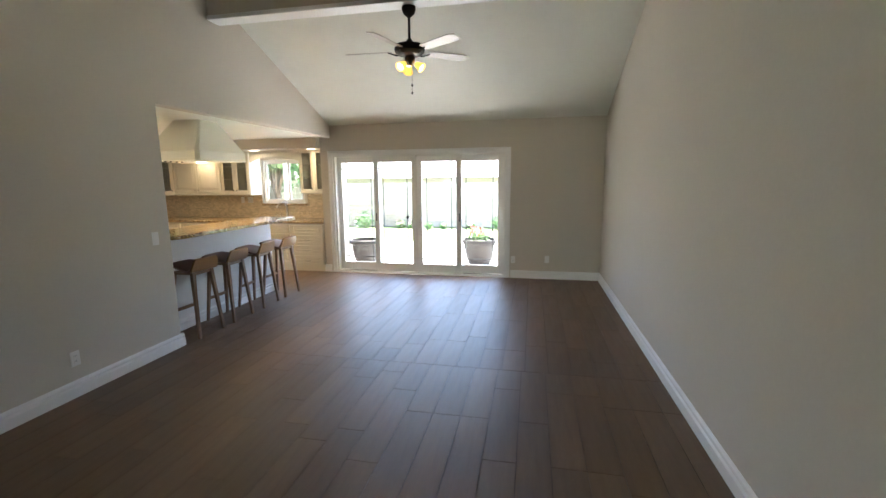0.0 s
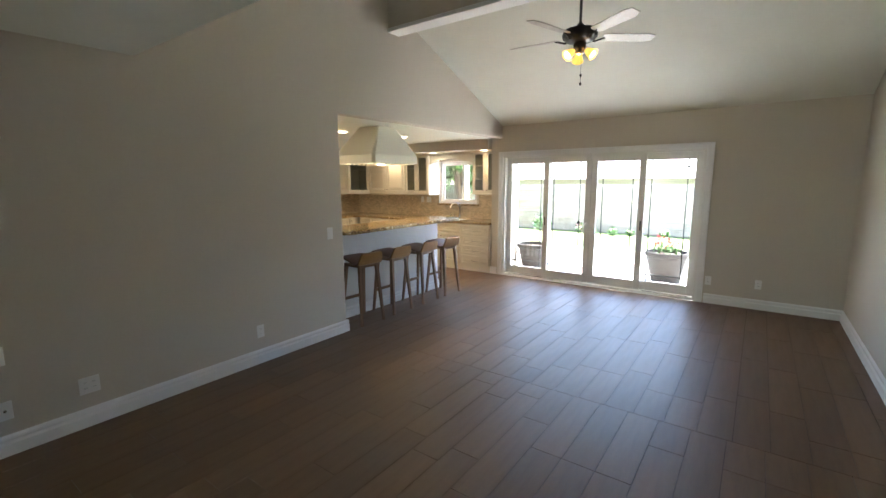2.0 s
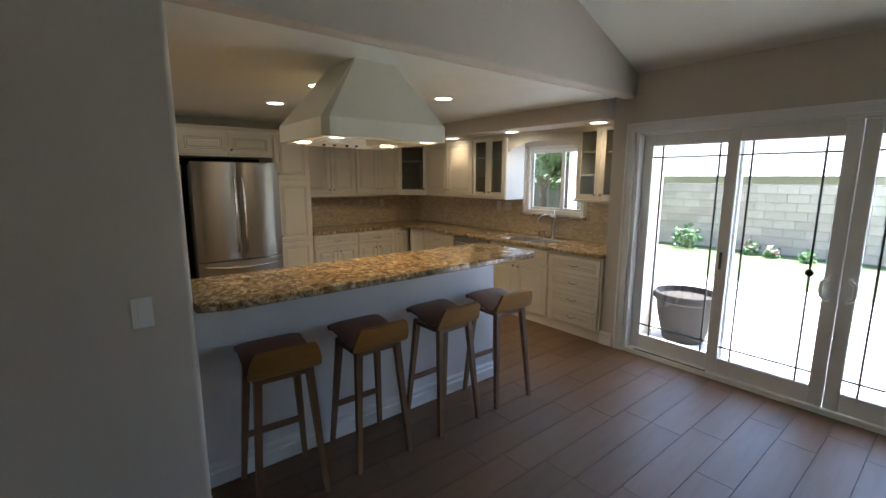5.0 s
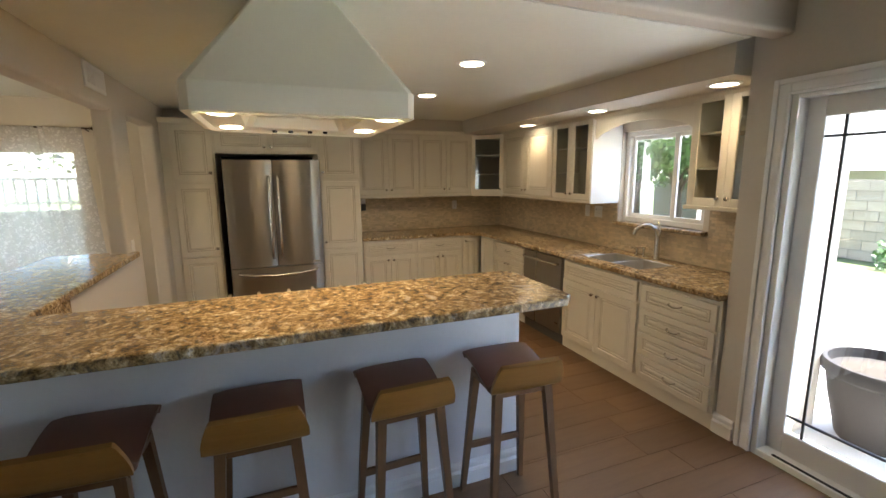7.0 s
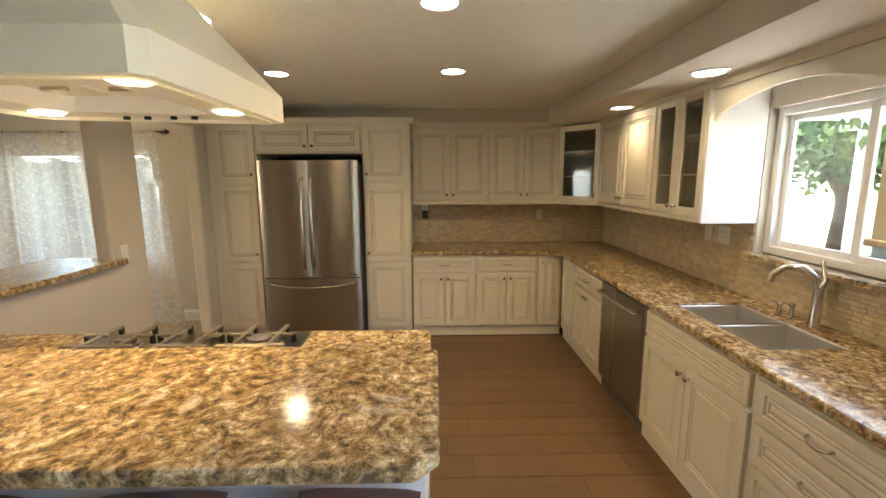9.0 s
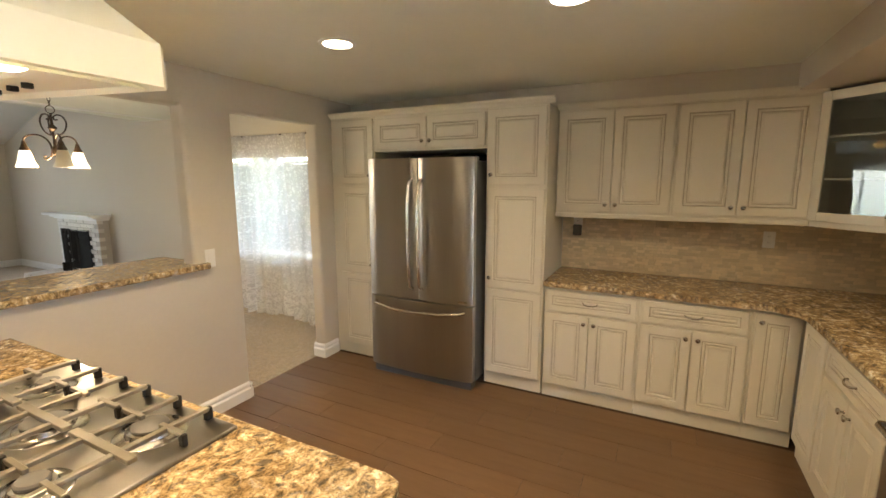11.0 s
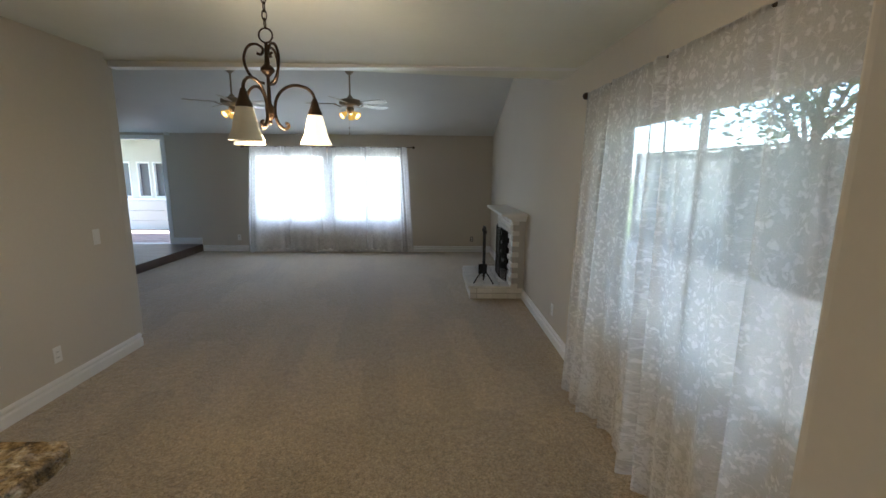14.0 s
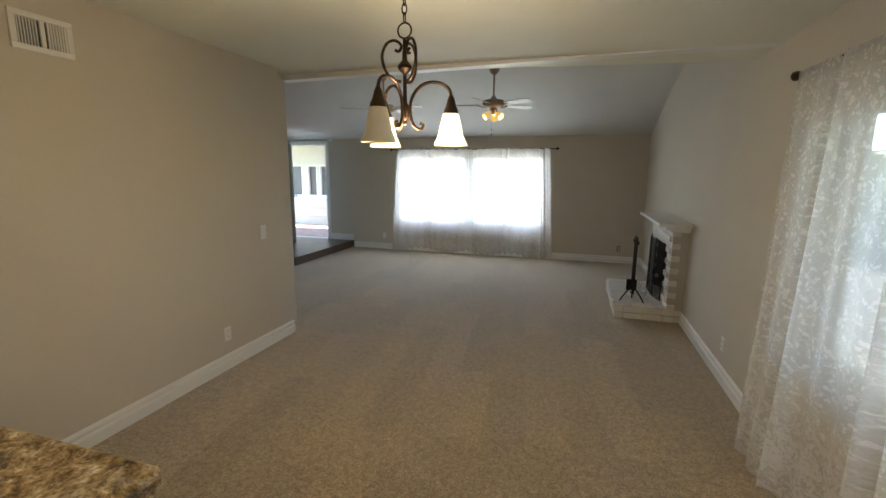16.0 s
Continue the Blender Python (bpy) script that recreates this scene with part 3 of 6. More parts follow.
# ---- baseboards and casings ----
structure("baseboard_family", base_run([(LX, BY + .12, LX, DY1 + 0.018, 1, 0, 0), (RX, BY + .12, RX, FY, -1, 0, 0), (-0.26, FY, RX, FY, 0, -1, 0), (-3.60, FY, -3.47, FY, 0, -1, 0), (-3.59, FY, -3.59, FY + 0.09, -1, 0, 0), (LX - 0.12, DY1, LX + 0.018, DY1, 0, 1, 0), (-3.76, DY1, -3.76, 5.78, 1, 0, 0), (-3.90, 5.78, -3.742, 5.78, 0, 1, 0)]), "trim", "white moulded baseboard along the family room", "baseboard")
structure("baseboard_kitchen", base_run([(-5.95, DY1, -4.5, DY1, 0, 1, 0), (-6.98, DY1, -6.782, DY1, 0, 1, 0), (-6.80, DY0, -6.80, DY1 + .018, 1, 0, 0), (-5.95, DY0, -5.95, DY1 + .018, -1, 0, 0)]), "trim", "white moulded baseboard beside the doorway", "baseboard")
structure("baseboard_dining", base_run([(-3.685, -0.048, -3.685, DY0, -1, 0, 0), (-3.685, -0.03, LX - .12, -0.03, 0, -1, 0), (EX, LY, EX, -2.75, 1, 0, 0), (EX, -1.62, EX, DY0, 1, 0, 0), (EX, LY, -1.82, LY, 0, 1, 0), (-1.80, LY, -1.25, LY, 0, 1, 0.15), (EX, DY0, -6.80, DY0, 0, -1, 0), (-5.95, DY0, -3.685, DY0, 0, -1, 0)]), "trim", "white moulded baseboard along the carpet", "baseboard")


def casing(name, x0, x1, z1, y, w, label):
    """Stepped casing round an opening in a wall that faces -y."""
    bm = boxes((x0 - w, y - 0.018, 0.0, x0, y, z1 + w), (x1, y - 0.018, 0.0, x1 + w, y, z1 + w), (x0, y - 0.018, z1, x1, y, z1 + w),
               (x0 - w, y - 0.028, 0.0, x0 - w + 0.028, y - 0.018, z1 + w), (x1 + w - 0.028, y - 0.028, 0.0, x1 + w, y - 0.018, z1 + w), (x0 - w + 0.028, y - 0.028, z1 + w - 0.028, x1 + w - 0.028, y - 0.018, z1 + w),
               (x0 - 0.016, y - 0.024, 0.0, x0, y - 0.018, z1 + 0.016), (x1, y - 0.024, 0.0, x1 + 0.016, y - 0.018, z1 + 0.016), (x0, y - 0.024, z1, x1, y - 0.018, z1 + 0.016), bevel=0.003)
    structure(name, bm, "trim", label, "trim")


casing("slider_casing", -3.36, -0.36, 2.06, FY, 0.085, "white stepped casing round the sliding door")
bm = boxes((-1.25, LY, 0.15, -1.17, LY + 0.018, 2.27), (-0.20, LY, 0.15, -0.12, LY + 0.018, 2.27), (-1.17, LY, 2.19, -0.20, LY + 0.018, 2.27), bevel=0.003)
structure("front_door_casing", bm, "trim", "white casing round the front door", "trim")


# ---- sliding glass door ----
def slider_panel(root, x0, x1, y, name):
    z0, z1, s = 0.045, 2.04, 0.085
    top, low = 0.10, 0.135
    fr = part(name, boxes((x0, y, z0, x0 + s, y + 0.042, z1), (x1 - s, y, z0, x1, y + 0.042, z1), (x0 + s, y, z0, x1 - s, y + 0.042, z0 + low), (x0 + s, y, z1 - top, x1 - s, y + 0.042, z1), bevel=0.004), "vinyl", root, "white vinyl door panel")
    g = part("pane", boxes((x0 + s, y + 0.018, z0 + low, x1 - s, y + 0.024, z1 - top)), "glass", fr, "clear glass pane")
    g.visible_shadow = False
    a, b, c, d = x0 + s, x1 - s, z0 + low, z1 - top
    mb = bmesh.new()
    for xx in (a + 0.085, b - 0.085):
        box(mb, xx - 0.0065, y + 0.009, c, xx + 0.0065, y + 0.018, d)
    for zz in (c + 0.10, d - 0.10):
        box(mb, a, y + 0.0085, zz - 0.0065, b, y + 0.0175, zz + 0.0065)
    part("glazing_bar", mb, "bar", fr, "thin dark grille bars")
    return fr


slider = thing("sliding_glass_door", (-1.86, FY + 0.07, 0.0), "white vinyl four-panel sliding patio door with thin grilles, closed", "glass door")
part("door_frame", boxes((-3.36, FY - 0.002, 0.0, -3.325, FY + 0.14, 2.06), (-0.395, FY - 0.002, 0.0, -0.36, FY + 0.14, 2.06), (-3.325, FY - 0.002, 2.04, -0.395, FY + 0.14, 2.06), (-3.325, FY - 0.002, 0.0, -0.395, FY + 0.14, 0.04), bevel=0.003), "vinyl", slider)
part("track_slot", boxes((-3.25, FY + 0.012, 0.040, -2.62, FY + 0.03, 0.044), (-1.05, FY + 0.012, 0.040, -0.45, FY + 0.03, 0.044)), "black", slider, "dark track slot")
panels = [slider_panel(slider, -3.322, -2.53, FY + 0.075, "fixed_panel"), slider_panel(slider, -2.63, -1.862, FY + 0.022, "door_leaf"), slider_panel(slider, -1.858, -1.09, FY + 0.022, "door_leaf"), slider_panel(slider, -1.19, -0.398, FY + 0.075, "fixed_panel")]
for p, s in ((panels[1], -1), (panels[2], 1)):
    x = -1.86 + s * 0.05
    hb = bmesh.new()
    tube(hb, [(x, FY + 0.022, 0.99), (x + s * 0.004, FY - 0.02, 0.985), (x + s * 0.035, FY - 0.035, 0.96), (x + s * 0.04, FY - 0.038, 0.91), (x + s * 0.035, FY - 0.035, 0.86), (x + s * 0.004, FY - 0.02, 0.835), (x, FY + 0.022, 0.83)], 0.011, 8)
    smooth(part("handle", hb, "vinyl", p, "white pull handle"))
lb = bmesh.new()
lathe(lb, (-2.03, FY + 0.022, 1.00), [(0.0, 0.0), (0.024, 0.0), (0.026, -0.006), (0.018, -0.014), (0.0, -0.015)], 16, (0, 1, 0))
smooth(part("lock", lb, "black", panels[1], "round black lock"))
for x in (-2.595, -1.125):
    part("latch", boxes((x - 0.009, FY + 0.010, 0.93, x + 0.009, FY + 0.022, 1.07), bevel=0.003), "steel_side", panels[1] if x < -2 else panels[2], "dark latch plate")
part("upper_stop", boxes((-1.95, FY - 0.012, 2.015, -1.86, FY + 0.02, 2.045), bevel=0.004), "vinyl", slider)


# ---- windows ----
def window(name, along, a0, a1, z0, z1, t, out, splits, label):
    """Sliding window set in a wall; along 'x' (wall at y=t) or 'y' (wall at x=t), out: the way to the outside."""
    mid = t + out * 0.09
    root = thing(name, (((a0 + a1) / 2, t, z0) if along == 'x' else (t, (a0 + a1) / 2, z0)), label, "window")
    tagged(root, kind="structure")

    def bx(p0, p1, q0, q1, d0, d1):
        lo, hi = min(t + out * d0, t + out * d1), max(t + out * d0, t + out * d1)
        return (p0, lo, q0, p1, hi, q1) if along == 'x' else (lo, p0, q0, hi, p1, q1)
    f = 0.045
    part("window_frame", boxes(bx(a0, a0 + f, z0, z1, 0.05, 0.13), bx(a1 - f, a1, z0, z1, 0.05, 0.13), bx(a0 + f, a1 - f, z0, z0 + f, 0.05, 0.13), bx(a0 + f, a1 - f, z1 - f, z1, 0.05, 0.13), bevel=0.004), "vinyl", root, "white vinyl frame")
    cuts = [a0 + f] + list(splits) + [a1 - f]
    for k, (p, q) in enumerate(zip(cuts, cuts[1:])):
        d = 0.065 if k % 2 else 0.09
        s = part("sash", boxes(bx(p, p + 0.035, z0 + f, z1 - f, d, d + 0.022), bx(q - 0.035, q, z0 + f, z1 - f, d, d + 0.022), bx(p + 0.035, q - 0.035, z0 + f, z0 + f + 0.035, d, d + 0.022), bx(p + 0.035, q - 0.035, z1 - f - 0.035, z1 - f, d, d + 0.022), bevel=0.003), "vinyl", root)
        g = part("pane", boxes(bx(p + 0.035, q - 0.035, z0 + f + 0.035, z1 - f - 0.035, d + 0.008, d + 0.013)), "glass", s, "clear glass pane")
        g.visible_shadow = False
    return root


window("window_kitchen", 'x', -5.19, -4.27, 1.20, 2.05, WY, 1, [-4.64], "white sliding window over the sink")
window("window_dining", 'y', 0.95, 2.72, 0.64, 2.00, EX, -1, [1.80], "wide white window behind lace curtain")
window("window_living_left", 'x', -4.32, -2.86, 0.58, 1.97, LY, -1, [-3.6], "bright white-framed window behind sheer curtain")
window("window_living_right", 'x', -5.84, -4.40, 0.58, 1.97, LY, -1, [-5.1], "bright white-framed window behind sheer curtain")
structure("window_post", boxes((-4.40, LY - 0.14, 0.58, -4.32, LY + 0.004, 1.97), bevel=0.004), "trim", "white post between the living room windows", "trim")
structure("window_sill_granite", boxes((-5.192, 7.70, 1.165, -4.22, WY + 0.05, 1.20), bevel=0.008, seg=2), "granite", "granite sill under the sink window", "sill")

# front door, standing open
fd = thing("front_door", (-0.20, LY, 0.15), "pale blue panelled front door standing open", "door")
du = Vector((-0.63, 0.777, 0))
dn = Vector((-0.777, -0.63, 0))
hinge = Vector((-0.215, LY + 0.02, 0.16))
bm = bmesh.new()
prism(bm, [hinge, hinge + dn * 0.045, hinge + dn * 0.045 + du * 0.94, hinge + du * 0.94], (0, 0, 2.02), 0.004)
leaf = part("door_leaf", bm, "doorblue", fd)
for z0, z1 in ((0.20, 0.80), (1.00, 1.85)):
    for u0, u1 in ((0.12, 0.42), (0.52, 0.82)):
        for side in (0.0455, -0.0085):
            bm = bmesh.new()
            o = hinge + dn * side
            prism(bm, [o + du * u0 + Vector((0, 0, z0)), o + du * u1 + Vector((0, 0, z0)), o + du * u1 + Vector((0, 0, z1)), o + du * u0 + Vector((0, 0, z1))], dn * 0.008, 0.003)
            part("raised_panel", bm, "doorblue", leaf)
hb = bmesh.new()
lathe(hb, hinge + dn * 0.046 + du * 0.87 + Vector((0, 0, 0.96)), [(0.03, 0), (0.03, 0.008), (0.012, 0.012), (0.012, 0.04), (0.028, 0.05), (0.03, 0.065), (0.0, 0.075)], 12, dn)
smooth(part("door_handle", hb, "bronze", leaf, "dark round knob"))


# ---- cabinet making ----
def frame_of(o, u, n):
    """Matrix from face axes: u along the face, z up, n out of it."""
    u, n = Vector(u), Vector(n)
    return Matrix((( u.x, 0, n.x, o[0]), (u.y, 0, n.y, o[1]), (0, 1, 0, o[2]), (0, 0, 0, 1)))


def put_in(bm, m):
    bmesh.ops.transform(bm, matrix=m, verts=bm.verts)
    return bm


def rings(bm, w, h, steps, groove=(), fill=True):
    """Nested rectangles (inset, depth) joined into a moulded panel on the plane u, v."""
    made = []
    for d, q in steps:
        made.append([bm.verts.new(p) for p in ((d, d, q), (w - d, d, q), (w - d, h - d, q), (d, h - d, q))])
    for i, (a, b) in enumerate(zip(made, made[1:])):
        for k in range(4):
            f = bm.faces.new((a[k], a[(k + 1) % 4], b[(k + 1) % 4], b[k]))
            if i in groove:
                f.material_index = 1
    bm.faces.new(made[0][::-1])
    if fill:
        bm.faces.new(made[-1])
    return bm


def panel_door(root, F, u0, v0, w, h, name="door"):
    bm = bmesh.new()
    e = min(0.055, h * 0.24, w * 0.24)
    rings(bm, w, h, [(0, 0), (0, 0.017), (0.003, 0.020), (e, 0.020), (e + 0.004, 0.013), (e + 0.008, 0.013), (e + 0.012, 0.017), (e + 0.020, 0.017), (e + 0.024, 0.012), (e + 0.027, 0.012), (e + 0.04, 0.018)], groove=(4, 8))
    put_in(bm, F @ Matrix.Translation((u0, v0, 0.0)))
    return part(name, bm, ["cabinet", "glaze"], root)


def glass_door(root, F, u0, v0, w, h, shelves=(0.33, 0.66)):
    bm = bmesh.new()
    s = 0.055
    for a in ((0, 0, s, h), (w - s, 0, w, h), (s, 0, w - s, s), (s, h - s, w - s, h)):
        box(bm, a[0], a[1], 0.0, a[2], a[3], 0.02, bevel=0.003)
    d = part("glass_door", put_in(bm, F @ Matrix.Translation((u0, v0, 0))), "cabinet", root)
    g = part("pane", put_in(boxes((s, s, 0.008, w - s, h - s, 0.012)), F @ Matrix.Translation((u0, v0, 0))), "cabglass", d, "clear glass pane")
    g.visible_shadow = False
    return d


def knob(door, F, u, v):
    bm = bmesh.new()
    lathe(bm, (u, v, 0.02), [(0.008, 0), (0.006, 0.004), (0.006, 0.012), (0.014, 0.018), (0.016, 0.023), (0.012, 0.028), (0.0, 0.030)], 14)
    return smooth(part("knob", put_in(bm, F), "chrome", door, "satin nickel knob"))


def pull(door, F, u, v, w=0.10):
    bm = bmesh.new()
    tube(bm, [(u - w / 2, v + 0.004, 0.018), (u - w / 2 + 0.004, v, 0.034), (u - w * 0.25, v - 0.006, 0.042), (u, v - 0.008, 0.044), (u + w * 0.25, v - 0.006, 0.042), (u + w / 2 - 0.004, v, 0.034), (u + w / 2, v + 0.004, 0.018)], [0.007, 0.005, 0.005, 0.006, 0.005, 0.005, 0.007], 8)
    return smooth(part("pull", put_in(bm, F), "chrome", door, "arched nickel pull"))


def carcass(root, F, w, h, depth, kick=0.0):
    rows = [(0, kick, -depth, w, h, 0.0)]
    if kick:
        rows.append((0, 0, -depth, w, kick - 0.002, -0.012))
    part("body", put_in(boxes(*rows), F), "cabinet", root)


def cabinet(label, F, w, h, depth, fronts, kick=0.0, name="cabinet", group="", hollow=False, body_h=None):
    """fronts: rows (kind, u0, v0, w, h, knob u, knob v)."""
    at = F @ Vector((w / 2, 0, -depth / 2))
    root = thing(name, at, label, "cabinet", group)
    if hollow:
        t = 0.018
        for u in (0, w - t):
            part("side_panel", put_in(boxes((u, 0, -depth, u + t, h, 0)), F), "cabinet", root)
        for q in (0, h - t):
            part("end_board", put_in(boxes((t, q, -depth, w - t, q + t, 0)), F), "cabinet", root)
        part("back_panel", put_in(boxes((t, t, -depth, w - t, h - t, -depth + 0.01)), F), "cabinet", root)
        for q in (0.34, 0.66):
            part("shelf", put_in(boxes((t, h * q - 0.008, -depth + 0.01, w - t, h * q + 0.008, -0.02)), F), "cabinet", root)
    else:
        carcass(root, F, w, body_h or h, depth, kick)
        if body_h:
            part("front_rail", put_in(boxes((0, body_h + 0.002, -0.02, w, h, 0)), F), "cabinet", root)
    for kind, u0, v0, ww, hh, ku, kv in fronts:
        if kind == "glass":
            d = glass_door(root, F, u0, v0, ww, hh)
        else:
            d = panel_door(root, F, u0, v0, ww, hh, "drawer" if kind == "drawer" else "door")
        if ku is not None:
            (pull if kind == "drawer" else knob)(d, F, ku, kv)
    return root


def pair(w, v0, h, g=0.012, low=True, kz=None, kind="door"):
    """Two doors side by side with knobs near the middle."""
    m = w / 2
    k = kz if kz is not None else (v0 + 0.055 if low else v0 + h - 0.055)
    return [(kind, g, v0, m - g * 1.25, h, m - 0.035, k), (kind, m + g * 0.25, v0, m - g * 1.25, h, m + 0.035, k)]


def on_fridge_wall(y, z, x=-7.0):
    return frame_of((x, y, z), (0, 1, 0), (1, 0, 0))


def on_window_wall(x, z, y=7.14):
    return frame_of((x, y, z), (1, 0, 0), (0, -1, 0))


TALL = "cream glazed tall pantry cabinet beside the fridge"
LOW = "cream glazed base cabinet with a drawer and doors under granite"
UP = "cream glazed wall cabinet with raised-panel doors"

# fridge wall
for y0, y1, side in ((3.575, 4.055, 0), (5.095, 5.565, 1)):
    w = y1 - y0
    off = 0.07 if not side else 0.0
    ku = w - 0.05 if not side else 0.045
    cabinet(TALL, on_fridge_wall(y0, 0), w, 2.20, 0.60, [("door", 0.015 + off, 1.625, w - 0.03 - off, 0.555, ku, 1.70), ("door", 0.015 + off, 0.82, w - 0.03 - off, 0.775, ku, 0.90), ("door", 0.015 + off, 0.115, w - 0.03 - off, 0.69, None, 0)], kick=0.10, name="pantry_cabinet", group="pantry cabinets")
cabinet("cream glazed cabinet above the fridge with two doors", on_fridge_wall(4.057, 1.90), 1.036, 0.30, 0.60, pair(1.036, 0.02, 0.25, kz=0.075), name="cabinet")
cabinet(LOW, on_fridge_wall(5.58, 0), 0.655, 0.875, 0.60, [("drawer", 0.02, 0.70, 0.615, 0.15, 0.33, 0.775)] + pair(0.655, 0.115, 0.565, low=False), kick=0.10, group="base cabinets")
cabinet(LOW, on_fridge_wall(6.237, 0), 0.64, 0.875, 0.60, [("drawer", 0.02, 0.70, 0.60, 0.15, 0.32, 0.775)] + pair(0.64, 0.115, 0.565, low=False), kick=0.10, group="base cabinets")
cabinet("cream glazed corner base cabinet with one door", on_fridge_wall(6.879, 0), 0.259, 0.875, 0.60, [("door", 0.012, 0.115, 0.23, 0.735, 0.04, 0.80)], kick=0.10, group="base cabinets")
cabinet(UP, on_fridge_wall(5.575, 1.41, -7.27), 0.80, 0.77, 0.33, pair(0.80, 0.015, 0.74), group="wall cabinets")
cabinet(UP, on_fridge_wall(6.377, 1.41, -7.27), 0.77, 0.77, 0.33, pair(0.77, 0.015, 0.74), group="wall cabinets")
d = Vector((0.345, 0.30, 0)).normalized()
Fd = frame_of((-7.27, 7.15, 1.41), d, (d.y, -d.x, 0))
corner = thing("corner_cabinet", (-7.35, 7.5, 1.41), "cream diagonal corner cabinet with one glass door and shelves", "cabinet")
bm = bmesh.new()
out = [(-7.27, 7.15), (-6.925, 7.45), (-6.925, 7.775), (-7.595, 7.775), (-7.595, 7.15)]
for z0, z1 in ((1.41, 1.428), (1.66, 1.672), (1.91, 1.922), (2.162, 2.18)):
    prism(bm, [(x, y, z0) for x, y in out], (0, 0, z1 - z0))
box(bm, -7.595, 7.15, 1.428, -7.585, 7.775, 2.162)
box(bm, -7.585, 7.765, 1.428, -6.925, 7.775, 2.162)
part("body", bm, "cabinet", corner)
gd = glass_door(corner, Fd, 0.0, 0.0, 0.457, 0.77)
knob(gd, Fd, 0.42, 0.06)

# window wall
cabinet(UP, on_window_wall(-6.922, 1.41, 7.45), 1.095, 0.77, 0.33, pair(1.095, 0.015, 0.74), group="wall cabinets")
cabinet("cream wall cabinet with two glass doors and shelves", on_window_wall(-5.825, 1.41, 7.45), 0.605, 0.77, 0.33, pair(0.605, 0.0, 0.77, g=0.002, kind="glass"), hollow=True, group="glass wall cabinets")
cabinet("cream wall cabinet with two glass doors beside the sink window", on_window_wall(-4.16, 1.43, 7.45), 0.565, 0.765, 0.33, pair(0.565, 0.0, 0.765, g=0.002, kind="glass"), hollow=True, group="glass wall cabinets")
single("end_panel", boxes((-5.218, 7.43, 1.375, -5.195, WY - 0.002, 2.18), bevel=0.002), "trim", (-5.2, 7.6, 1.375), "white side panel of the glass cabinet by the window", "panel")
cabinet("narrow cream corner base cabinet door", on_window_wall(-6.935, 0), 0.37, 0.875, 0.62, [("door", 0.012, 0.115, 0.345, 0.735, None, 0)], kick=0.10, group="base cabinets")
cabinet(LOW, on_window_wall(-6.563, 0), 0.70, 0.875, 0.62, [("drawer", 0.02, 0.70, 0.66, 0.15, 0.35, 0.775)] + pair(0.70, 0.115, 0.565, low=False), kick=0.10, group="base cabinets")
cabinet("cream glazed sink base cabinet with a false drawer and doors", on_window_wall(-5.17, 0), 0.93, 0.875, 0.62, [("drawer", 0.02, 0.70, 0.89, 0.15, None, 0)] + pair(0.93, 0.115, 0.565, low=False), kick=0.10, body_h=0.69, group="base cabinets")
cabinet("cream glazed four-drawer base cabinet with arched pulls", on_window_wall(-4.238, 0), 0.64, 0.875, 0.62, [("drawer", 0.02, 0.115 + k * 0.185, 0.60, 0.173, 0.32, 0.20 + k * 0.185) for k in range(4)], kick=0.10, group="base cabinets")

# light rails and crown
rail = boxes((-7.30, 5.575, 1.375, -7.255, 7.15, 1.41), (-6.925, 7.435, 1.375, -5.22, 7.48, 1.41), (-4.18, 7.42, 1.40, -3.595, 7.775, 1.43), bevel=0.006)
prism(rail, [(-7.27, 7.15, 1.375), (-6.925, 7.45, 1.375), (-6.955, 7.48, 1.375), (-7.30, 7.18, 1.375)], (0, 0, 0.034))
structure("light_rail", rail, "cabinet", "moulded light rail under the wall cabinets", "trim")
crown = bmesh.new()
cp = [(0, 0), (0.012, 0), (0.018, 0.012), (0.035, 0.03), (0.04, 0.045), (0, 0.045)]
prism(crown, [(-7.0 + a, 3.575, 2.20 + b) for a, b in cp], (0, 2.03, 0))
prism(crown, [(-7.27 + a, 5.565, 2.18 + b) for a, b in cp], (0, 1.60, 0))
prism(crown, [(-6.935, 7.45 - a, 2.155 + b) for a, b in cp], (3.34, 0, 0))
structure("crown_moulding", crown, "cabinet", "cream crown moulding above the cabinets", "trim")
# arched valance over the sink window
av = bmesh.new()
pts = [(-5.195, 7.455, 2.20), (-5.195, 7.455, 1.98)] + [(-5.195 + 1.035 * k / 16, 7.455, 1.98 + 0.115 * math.sin(math.pi * k / 16) ** 0.7) for k in range(1, 16)] + [(-4.16, 7.455, 1.98), (-4.16, 7.455, 2.20)]
prism(av, pts, (0, 0.02, 0))
structure("arched_valance", av, "cabinet", "cream arched valance above the sink window", "trim")


# ---- countertops ----
def slab(outline, z, t=0.04):
    bm = bmesh.new()
    prism(bm, [(x, y, z - t) for x, y in outline], (0, 0, t), 0.008)
    return bm


sk = (-5.06, -4.36, 7.24, 7.64)
gct = thing("granite_countertop", (-5.5, 7.4, 0.875), "polished brown and cream granite countertop in an L", "countertop")
ct = bmesh.new()
prism(ct, [(x, y, 0.875) for x, y in ((-6.965, 5.57), (-6.965, 6.98), (-6.845, 7.10), (-6.3, 7.10), (-6.3, 7.775), (-7.595, 7.775), (-7.595, 5.57))], (0, 0, 0.04), 0.006)
part("slab", ct, "granite", gct)
part("slab", boxes((-6.302, 7.10, 0.875, sk[0], 7.775, 0.915), bevel=0.006), "granite", gct)
part("slab", boxes((sk[1], 7.10, 0.875, -3.595, 7.775, 0.915), bevel=0.006), "granite", gct)
